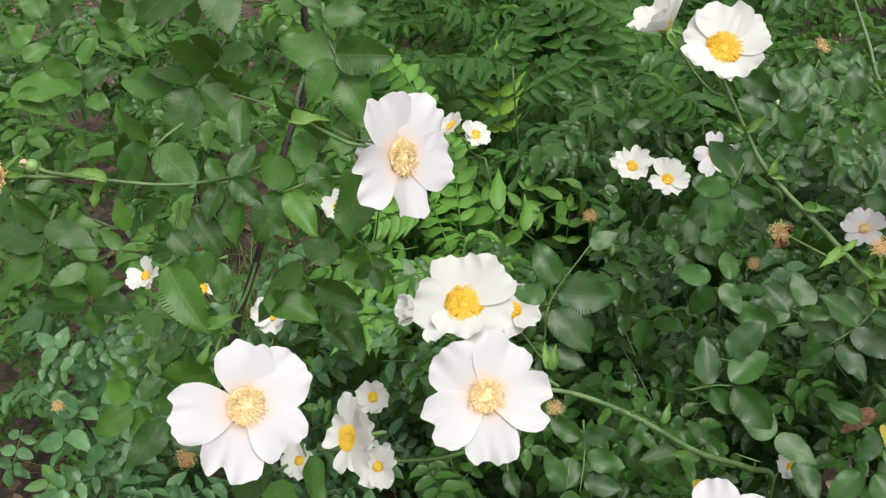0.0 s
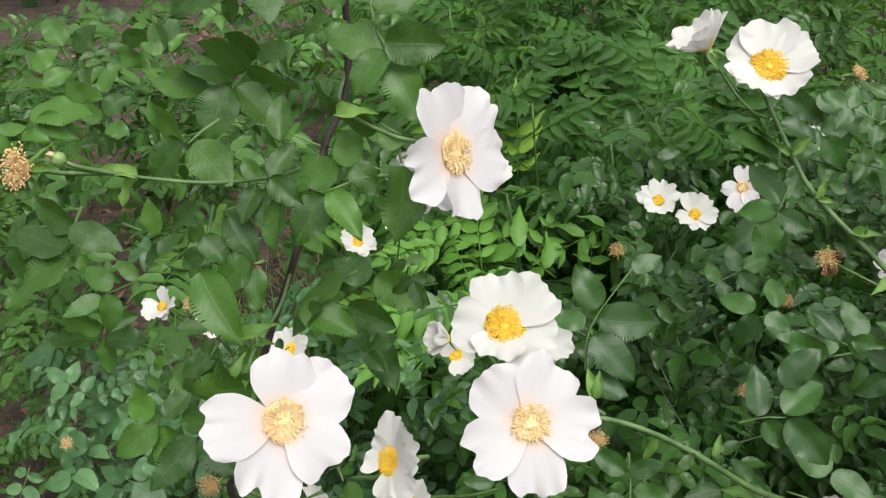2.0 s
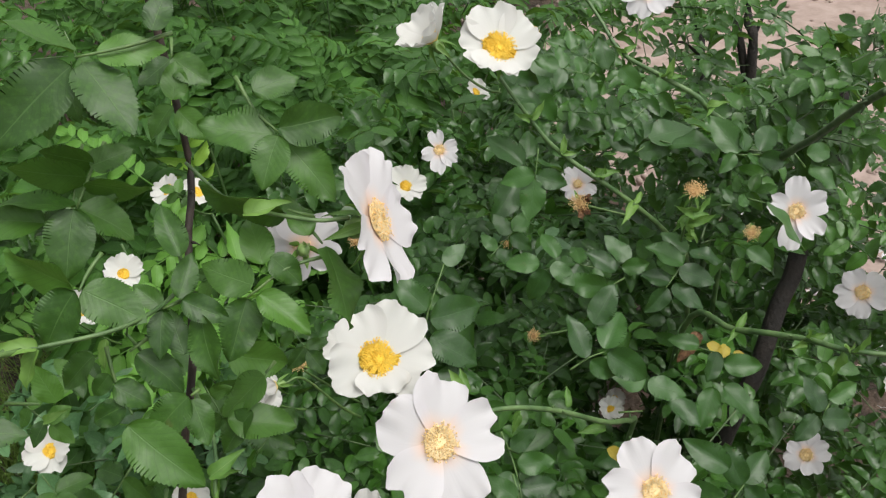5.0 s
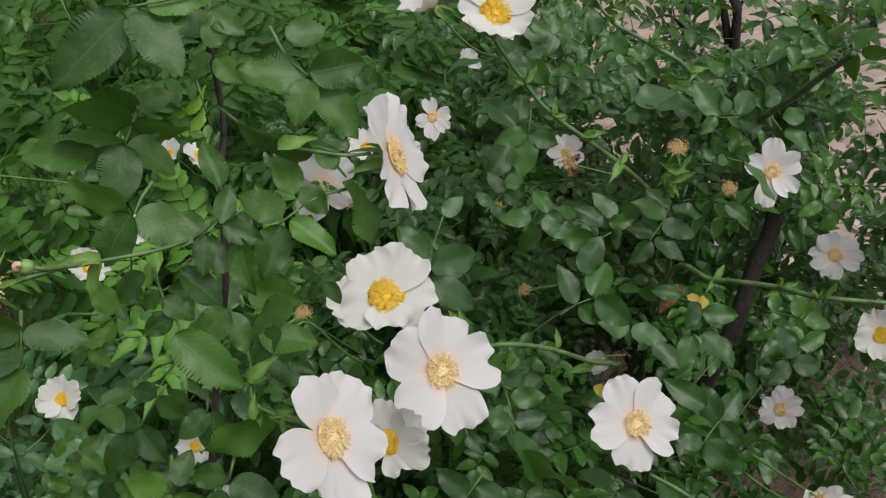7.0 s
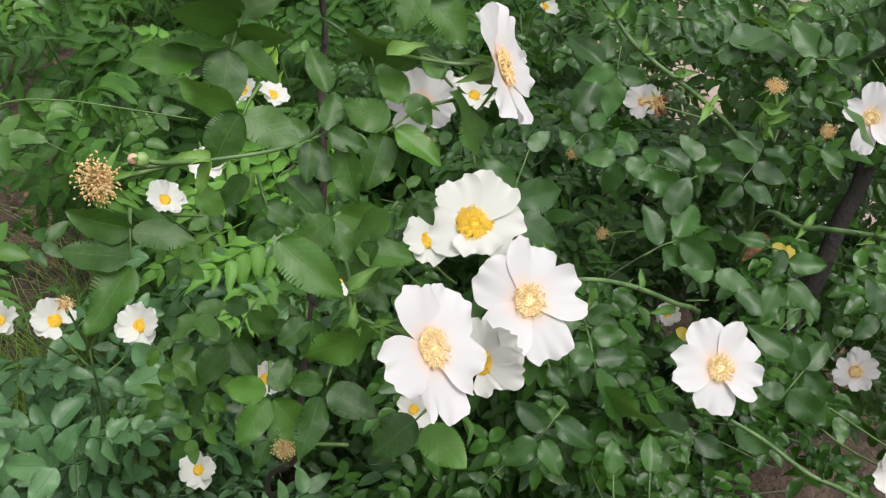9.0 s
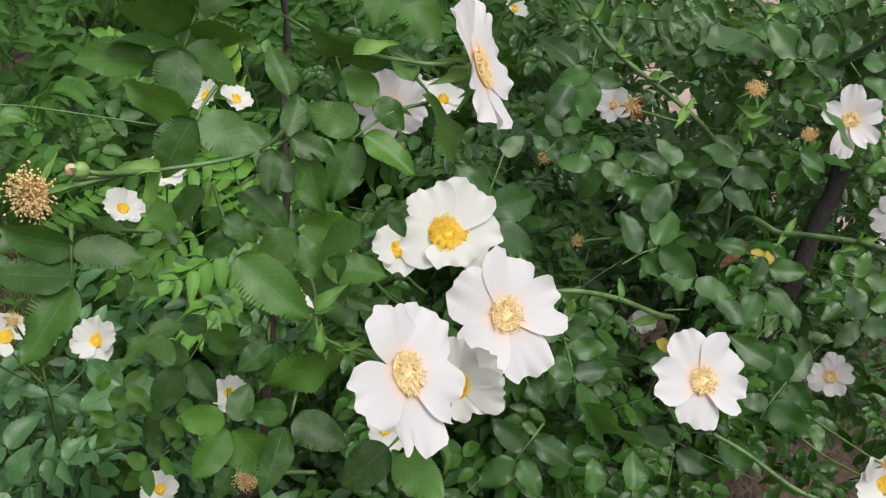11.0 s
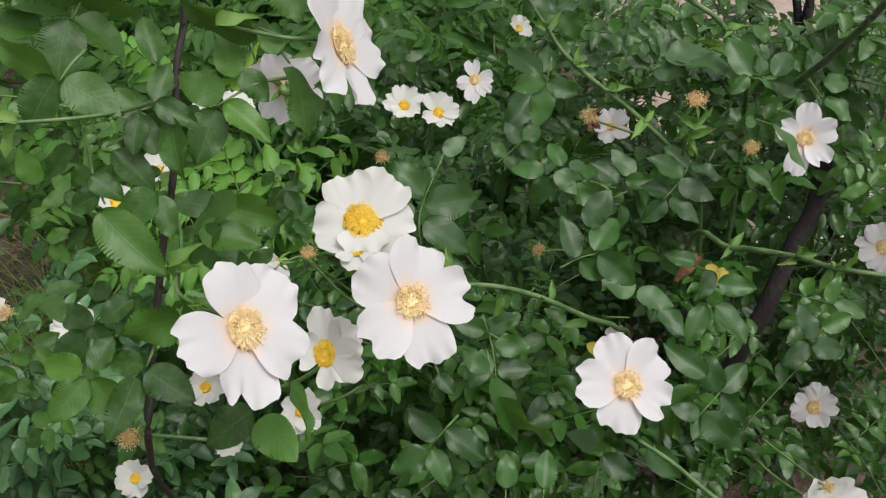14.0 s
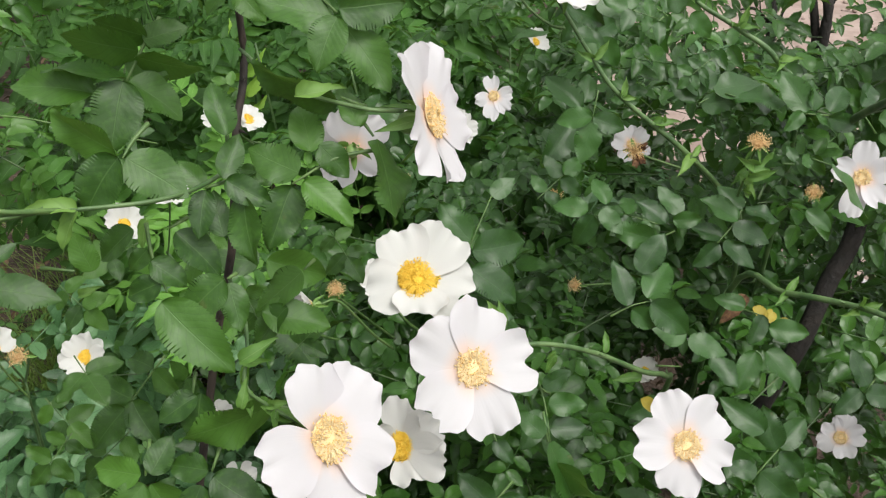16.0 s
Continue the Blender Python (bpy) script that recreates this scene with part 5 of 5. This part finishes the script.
leaf(low, [(-0.454, 0.853, 0.612), (-0.432, 0.840, 0.603)],
     ((-0.446, 0.845, 0.605), (-0.476, 0.855, 0.620), 0.68, -15), ((-0.432, 0.840, 0.603), (-0.389, 0.825, 0.586), 0.64, -16),
     ((-0.454, 0.835, 0.600), (-0.489, 0.833, 0.586), 0.68, 12), ((-0.425, 0.842, 0.606), (-0.418, 0.861, 0.630), 0.68, 14),
     ((-0.491, 0.869, 0.637), (-0.534, 0.887, 0.643), 0.68, -3), ((-0.512, 0.847, 0.612), (-0.547, 0.842, 0.600), 0.68, 4))
leaf(low, [(-0.410, 0.848, 1.047), (-0.423, 0.871, 1.079)],
     ((-0.434, 0.873, 1.078), (-0.368, 0.865, 1.076), 0.58, -24), ((-0.399, 0.885, 1.096), (-0.362, 0.883, 1.085), 0.58, 31),
     ((-0.423, 0.867, 1.075), (-0.387, 0.856, 1.054), 0.59, -8), ((-0.418, 0.885, 1.102), (-0.395, 0.901, 1.112), 0.68, 13),
     ((-0.433, 0.900, 1.115), (-0.407, 0.909, 1.129), 0.68, 12))
leaf(low, [(-0.283, 0.888, 1.109), (-0.290, 0.897, 1.124)],
     ((-0.292, 0.895, 1.127), (-0.310, 0.915, 1.153), 0.58, -6), ((-0.290, 0.902, 1.122), (-0.286, 0.922, 1.154), 0.58, 43),
     ((-0.288, 0.896, 1.124), (-0.275, 0.910, 1.142), 0.53, -11), ((-0.294, 0.893, 1.127), (-0.318, 0.896, 1.135), 0.67, 14))
leaf(low, [(-0.460, 1.042, 1.076), (-0.474, 1.053, 1.094)],
     ((-0.471, 1.054, 1.093), (-0.494, 1.077, 1.126), 0.64, 19), ((-0.460, 1.053, 1.089), (-0.427, 1.057, 1.116), 0.59, 12),
     ((-0.400, 1.078, 1.123), (-0.426, 1.066, 1.118), 0.68, -11), ((-0.406, 1.046, 1.086), (-0.368, 1.037, 1.070), 0.60, 32),
     ((-0.400, 1.055, 1.100), (-0.365, 1.063, 1.094), 0.67, 47))
leaf(low, [(-0.424, 0.995, 0.999), (-0.421, 1.008, 1.020), (-0.430, 1.027, 1.046)],
     ((-0.424, 0.998, 1.020), (-0.451, 1.008, 1.036), 0.68, -9), ((-0.422, 1.006, 1.026), (-0.393, 1.014, 1.044), 0.68, 11),
     ((-0.430, 1.030, 1.044), (-0.411, 1.048, 1.072), 0.65, -5), ((-0.419, 0.999, 1.013), (-0.389, 0.981, 1.008), 0.68, -17))

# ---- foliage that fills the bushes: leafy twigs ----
# Two camera spots; fill leaves are left out along the lines to them.
CAMERA_SPOTS = (Vector((0.03, 0.06, 1.37)), Vector((-0.12, 0.08, 1.38)))


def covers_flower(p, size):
    """Whether a leaf at p would hide a flower from the camera."""
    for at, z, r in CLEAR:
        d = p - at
        for o in CAMERA_SPOTS:
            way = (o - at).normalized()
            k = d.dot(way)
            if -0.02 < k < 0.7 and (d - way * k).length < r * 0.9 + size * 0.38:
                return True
        # Leaves overhead are left out too, so that light reaches the flower.
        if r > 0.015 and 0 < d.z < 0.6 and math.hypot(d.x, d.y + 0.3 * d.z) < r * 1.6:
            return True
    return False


# Fill foliage is cut off by its depth from the camera's mean spot.
MEAN_EYE, VIEW_AXIS = Vector((-0.02, 0.07, 1.37)), Vector((0.13, 0.84, -0.53)).normalized()


def view_depth(p):
    """Depth of a place along the camera's mean line of view."""
    return (p - MEAN_EYE).dot(VIEW_AXIS)


def twig_foliage(parent, box, twigs, leaf_size, nearest, mat_one, mat_many, front, keep, top=None, templates=None, gap=-0.12):
    """Twigs with alternate leaves in a box (x0, x1, y0, y1, z0, z1). Leaves nearer to the camera than 'keep' are single
    parts.
    """
    x0, x1, y0, y1, z0, z1 = box
    tem = templates or LEAF_TEMPLATES
    meshes = [as_mesh("leaf", t, mat_one) for t in tem] if nearest else []
    single, many, wood = [], [], []
    for _ in range(twigs):
        p = Vector((rng.uniform(x0, x1), rng.uniform(y0, y1), rng.uniform(z0, z1)))
        if top is not None and p.z > top(p.x, p.y):
            continue
        if noise.noise(p * 9.0 + Vector((3, 1, 7))) < gap:
            continue
        a = rng.uniform(0, 6.3)
        d = Vector((math.cos(a) * 0.7, math.sin(a) * 0.7 - 0.35, rng.uniform(-0.1, 0.8))).normalized()
        length = rng.uniform(0.10, 0.20)
        line = [p + d * length * k / 4 + Vector((0, 0, -0.02 * (k / 4) ** 2)) for k in range(5)]
        if view_depth(line[0]) < front or view_depth(line[-1]) < front:
            continue
        count = len(single) + len(many)
        bough = (rod(line, [0.0012, 0.0011, 0.0010, 0.0008, 0.0006], 4))
        for k in range(int(rng.integers(4, 7))):
            t = (k + 0.5) / 6
            q = p + d * length * t
            b = a + 2.4 * k + rng.normal() * 0.3
            out = Vector((math.cos(b), math.sin(b), rng.uniform(-0.35, 0.35)))
            s = leaf_size * rng.uniform(0.7, 1.2)
            c = q + out * s * 0.55
            if view_depth(c) < front or covers_flower(c, s):
                continue
            normal = Vector((-0.1, -0.42, 0.88)) + Vector(rng.normal(size=3)) * 0.34
            m = frame_of(q, out, normal, s)
            i = int(rng.integers(len(tem)))
            if view_depth(c) < keep and len(single) < nearest:
                single.append((i, m))
            else:
                many.append(moved(tem[i], m))
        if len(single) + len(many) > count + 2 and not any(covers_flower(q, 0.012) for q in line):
            wood.append(bough)
    for i, m in single:
        part("leaf", meshes[i], parent, m)
    o = Matrix.Translation((0, 0, 0))
    if many:
        ob = part("foliage", as_mesh("foliage", joined(many), mat_many), parent, o)
        tagged(ob, kind="stuff")
    if wood:
        ob = part("twig_wood", as_mesh("twig_wood", joined(wood), TWIG_GREEN), parent, o)
        tagged(ob, kind="stuff")


twig_foliage(right, (0.14, 0.80, 0.50, 0.95, 0.30, 1.10), 760, 0.068, 290, LEAF_FAR, LEAF_FAR, 0.70, 0.86, top=lambda x, y: 1.14 - 0.55 * max(0, y - 0.6), gap=-0.03)
twig_foliage(right, (0.45, 1.40, 0.70, 1.70, 0.20, 1.00), 330, 0.078, 0, LEAF_FAR, LEAF_FAR, 0.95, 0.0, top=lambda x, y: 0.95 - 0.34 * max(0, x - 0.6), gap=-0.2)
twig_foliage(mid, (-0.10, 0.34, 0.50, 1.05, 0.10, 0.80), 340, 0.070, 220, LEAF_FAR, LEAF_FAR, 0.80, 0.98)
twig_foliage(back, (0.06, 0.75, 0.95, 1.40, 0.10, 0.80), 250, 0.074, 220, LEAF_BLUE, LEAF_FAR, 1.02, 1.18)
twig_foliage(low, (-0.58, -0.08, 0.62, 1.15, 0.10, 0.74), 205, 0.088, 280, LEAF_BLUE, LEAF_BLUE, 0.93, 1.12, top=lambda x, y: 0.74 - 0.8 * max(0.0, -0.34 - x))
twig_foliage(low, (-1.40, -0.22, 0.95, 1.90, 0.70, 1.04), 92, 0.098, 200, LEAF, LEAF_FAR, 0.86, 1.4, gap=-0.25)

weeds = thing("weed_clump", (-0.45, 1.3, -0.02), "clump of pale green leafy weeds among the grass", "weeds")
twig_foliage(weeds, (-0.95, -0.15, 1.00, 1.55, 0.15, 0.60), 90, 0.072, 200, WEED, WEED, 1.10, 1.35)
twig_foliage(weeds, (-1.25, -0.55, 1.10, 1.80, 0.30, 0.66), 75, 0.085, 90, WEED, WEED, 1.10, 1.6)


# ---- shrubs with pinnate leaves behind the roses ----
def pinnate_leaf(seed, pairs=8, size=0.37, hang=28):
    """A frond of length 1 along x; its leaflets hang down to both sides of the rib."""
    r = np.random.default_rng(seed)
    bits = [rod([(x, 0, -0.18 * x * x) for x in (0, 0.25, 0.5, 0.75, 0.97)], [0.008, 0.007, 0.006, 0.005, 0.003], 4)]
    for k in range(pairs):
        x = 0.16 + 0.74 * k / (pairs - 1)
        s = size * math.sin(0.85 + 1.65 * k / (pairs - 1))
        for side in (1, -1):
            way = Euler((0, 0, radians(side * (62 - 2.5 * k + r.uniform(-6, 6))))).to_matrix().to_4x4()
            tilt = Euler((radians(r.uniform(-16, 16)), radians(hang + r.uniform(-12, 12)), 0)).to_matrix().to_4x4()
            bits.append(moved(LANCE[int(r.integers(2))], Matrix.Translation((x, 0, -0.18 * x * x)) @ way @ tilt @ Matrix.Scale(s * r.uniform(0.9, 1.08), 4)))
    bits.append(moved(LANCE[0], Matrix.Translation((0.92, 0, -0.16)) @ Euler((0, radians(hang * 0.7), 0)).to_matrix().to_4x4() @ Matrix.Scale(size * 0.85, 4)))
    return joined(bits)


LANCE = [blade(21, 1, 0.33, 0.58, 0.018, fold=0.30, droop=0.22, curl=0.10, seed=60 + k, sharp=1.8) for k in range(2)]
PINNATE = [pinnate_leaf(70 + k, 6 + k % 2, 0.34) for k in range(5)]
PINNATE_MESH = [as_mesh("leaf", t, FERN) for t in PINNATE]
LIME = leaf_material("pinnate_leaf_light", (0.090, 0.230, 0.030), (0.160, 0.350, 0.060), (0.22, 0.40, 0.10), rough=0.5, through_share=0.35, island=True)
LIGHT_MESH = [as_mesh("leaf", t, LIME) for t in PINNATE[:2]]


def pinnate_shrub(at, stems, reach, height, label, parts):
    sh = thing("shrub", at, label, "shrub", "shrubs behind the roses")
    x0, x1, y0, y1 = reach
    made, many = 0, []
    for _ in range(stems):
        p = Vector((rng.uniform(x0, x1), rng.uniform(y0, y1), 0))
        h = height * rng.uniform(0.75, 1.1)
        tip = p + Vector((rng.normal() * 0.06, rng.normal() * 0.06 - 0.05, h))
        if rng.uniform() < 0.5:
            cane(sh, [(p.x, p.y, -0.02), tuple((p + tip) / 2 + Vector((0.02, 0, 0))), tuple(tip)], 0.004, 0.002, CANE, "stem", sides=5)
        a = rng.uniform(0, 6.3)
        for k in range(8):
            t = 1 - 0.085 * k
            q = p.lerp(tip, t)
            a += 2.4
            el = 0.75 - 0.11 * k + rng.normal() * 0.12
            out = Vector((math.cos(a) * math.cos(el), math.sin(a) * math.cos(el) - 0.25, math.sin(el)))
            s = rng.uniform(0.20, 0.28) * (0.75 if k < 2 else 1.0)
            c = q + out * s * 0.6
            if covers_flower(c, 0.06) or covers_flower(c + out * s * 0.3, 0.05) or view_depth(c) < 1.12:
                continue
            m = frame_of(q, out, Vector((0, -0.35, 0.92)) + Vector(rng.normal(size=3)) * 0.2, s)
            i = int(rng.integers(5))
            if made < parts:
                part("leaf", PINNATE_MESH[i], sh, m)
                made += 1
            else:
                many.append(moved(PINNATE[i], m))
    if many:
        ob = part("foliage", as_mesh("foliage", joined(many), FERN), sh, Matrix.Translation((0, 0, 0)))
        tagged(ob, kind="stuff")
    return sh


front_shrub = pinnate_shrub((0.15, 1.7, -0.02), 27, (-0.22, 0.62, 1.32, 2.0), 0.78, "leafy shrub with bright green pinnate leaves", 290)
pinnate_shrub((0.4, 2.6, -0.02), 58, (-0.25, 1.30, 2.0, 3.2), 0.80, "leafy shrub with green pinnate leaves in shade", 150)
pinnate_shrub((0.4, 4.0, -0.02), 60, (-0.7, 2.6, 3.4, 4.8), 0.85, "leafy shrub with green pinnate leaves in shade", 0)
pinnate_shrub((-1.1, 2.3, -0.02), 18, (-1.9, -0.80, 1.9, 3.4), 0.60, "sparse young shrub with green pinnate leaves", 60)
m = frame_of((0.085, 1.66, 0.61), (0.0, -0.15, 0.8), (0, -0.8, 0.3), 0.16)
part("young_leaf", as_mesh("young_leaf", pinnate_leaf(99, 4, 0.46, 8), YOUNG), front_shrub, m, "bright yellow-green young leaf")

LIME_MESH = as_mesh("leaf", pinnate_leaf(101, 3, 0.56, 16), LIME)
part("leaf", PINNATE_MESH[1], front_shrub, frame_of((-0.208, 1.100, 0.812), (-0.039, 0.111, 0.074), (0, -0.75, 0.65), 0.139))
part("leaf", LIME_MESH, front_shrub, frame_of((0.123, 1.231, 0.638), (-0.111, 0.030, 0.093), (0, -0.75, 0.65), 0.148))
part("leaf", LIME_MESH, front_shrub, frame_of((0.088, 1.255, 0.642), (0.031, 0.043, 0.064), (0, -0.75, 0.65), 0.083))
part("leaf", LIME_MESH, front_shrub, frame_of((0.224, 1.323, 0.681), (-0.090, -0.066, -0.003), (0, -0.75, 0.65), 0.112))
part("leaf", LIME_MESH, front_shrub, frame_of((0.065, 1.252, 0.650), (-0.042, 0.035, 0.082), (0, -0.75, 0.65), 0.099))
part("leaf", LIME_MESH, front_shrub, frame_of((0.173, 1.224, 0.624), (0.014, 0.057, 0.051), (0, -0.75, 0.65), 0.078))

for _ in range(70):
    p = Vector((rng.uniform(-0.30, 0.14), rng.uniform(1.02, 1.40), rng.uniform(0.58, 0.84)))
    a = rng.uniform(0, 6.3)
    out = Vector((math.cos(a), math.sin(a) - 0.5, rng.uniform(0.0, 0.7))).normalized()
    s = rng.uniform(0.11, 0.17)
    c = p + out * s * 0.6
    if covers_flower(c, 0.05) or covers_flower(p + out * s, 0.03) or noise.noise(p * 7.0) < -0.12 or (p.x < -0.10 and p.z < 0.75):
        continue
    part("leaf", LIGHT_MESH[int(rng.integers(2))], front_shrub, frame_of(p, out, Vector((0, -0.55, 0.80)) + Vector(rng.normal(size=3)) * 0.25, s))


# ---- dark woody stems beside the path ----
woody = thing("shrub", (1.02, 1.26, -0.02), "dark bare woody stems of a shrub beside the path", "shrub", "shrubs behind the roses")
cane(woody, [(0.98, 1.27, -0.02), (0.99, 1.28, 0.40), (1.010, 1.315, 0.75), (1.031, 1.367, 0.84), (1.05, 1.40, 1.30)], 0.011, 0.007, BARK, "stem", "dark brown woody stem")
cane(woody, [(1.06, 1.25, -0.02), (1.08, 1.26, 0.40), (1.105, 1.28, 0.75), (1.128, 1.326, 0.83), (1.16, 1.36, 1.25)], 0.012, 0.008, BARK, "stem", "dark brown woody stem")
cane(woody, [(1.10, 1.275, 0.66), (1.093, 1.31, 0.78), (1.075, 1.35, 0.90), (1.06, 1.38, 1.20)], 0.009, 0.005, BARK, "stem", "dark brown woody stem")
for a, b in (((1.01, 1.315, 0.75), (0.90, 1.30, 0.80)), ((1.01, 1.31, 0.70), (1.10, 1.36, 0.84)), ((0.995, 1.29, 0.55), (0.88, 1.22, 0.70)), ((1.11, 1.29, 0.76), (1.22, 1.30, 0.90)), ((1.02, 1.34, 0.80), (0.93, 1.36, 0.95))):
    a, b = Vector(a), Vector(b)
    cane(woody, [a, a.lerp(b, 0.5) + Vector((0, 0, 0.02)), b], 0.0035, 0.0015, BARK, "twig")
twig_foliage(woody, (0.85, 1.25, 1.20, 1.50, 0.62, 0.95), 26, 0.07, 60, LEAF_FAR, LEAF_FAR, 1.2, 3.0)

# ---- unseen ring of foliage, added to block low sky light ----
def hedge(name, radius, height, count, label):
    """Leaf pieces in a ring out of view, added to shape the light on the bed."""
    bits = []
    for _ in range(count):
        g = rng.uniform(0, 2 * math.pi)
        q = radius + rng.normal() * 0.5
        # Lower on one side, which lets more light onto the upright petals.
        tall = height * (0.4 if math.sin(g - 0.9) < -0.2 else 1.0)
        p = Vector((0.3 + q * math.cos(g), 0.8 + q * math.sin(g), tall * rng.uniform(0, 1) ** 0.9))
        m = Matrix.Translation(p) @ Euler(tuple(rng.uniform(0, 6.3, 3))).to_matrix().to_4x4() @ Matrix.Scale(rng.uniform(0.16, 0.34), 4)
        bits.append(moved(CHIP, m))
    ob = new(name, as_mesh(name, joined(bits), SKY_SCREEN))
    return tagged(ob, label, "hedge", kind="stuff")


hedge("hedge", 7.0, 4.6, 16000, "unseen ring of dark foliage added to block low sky light")
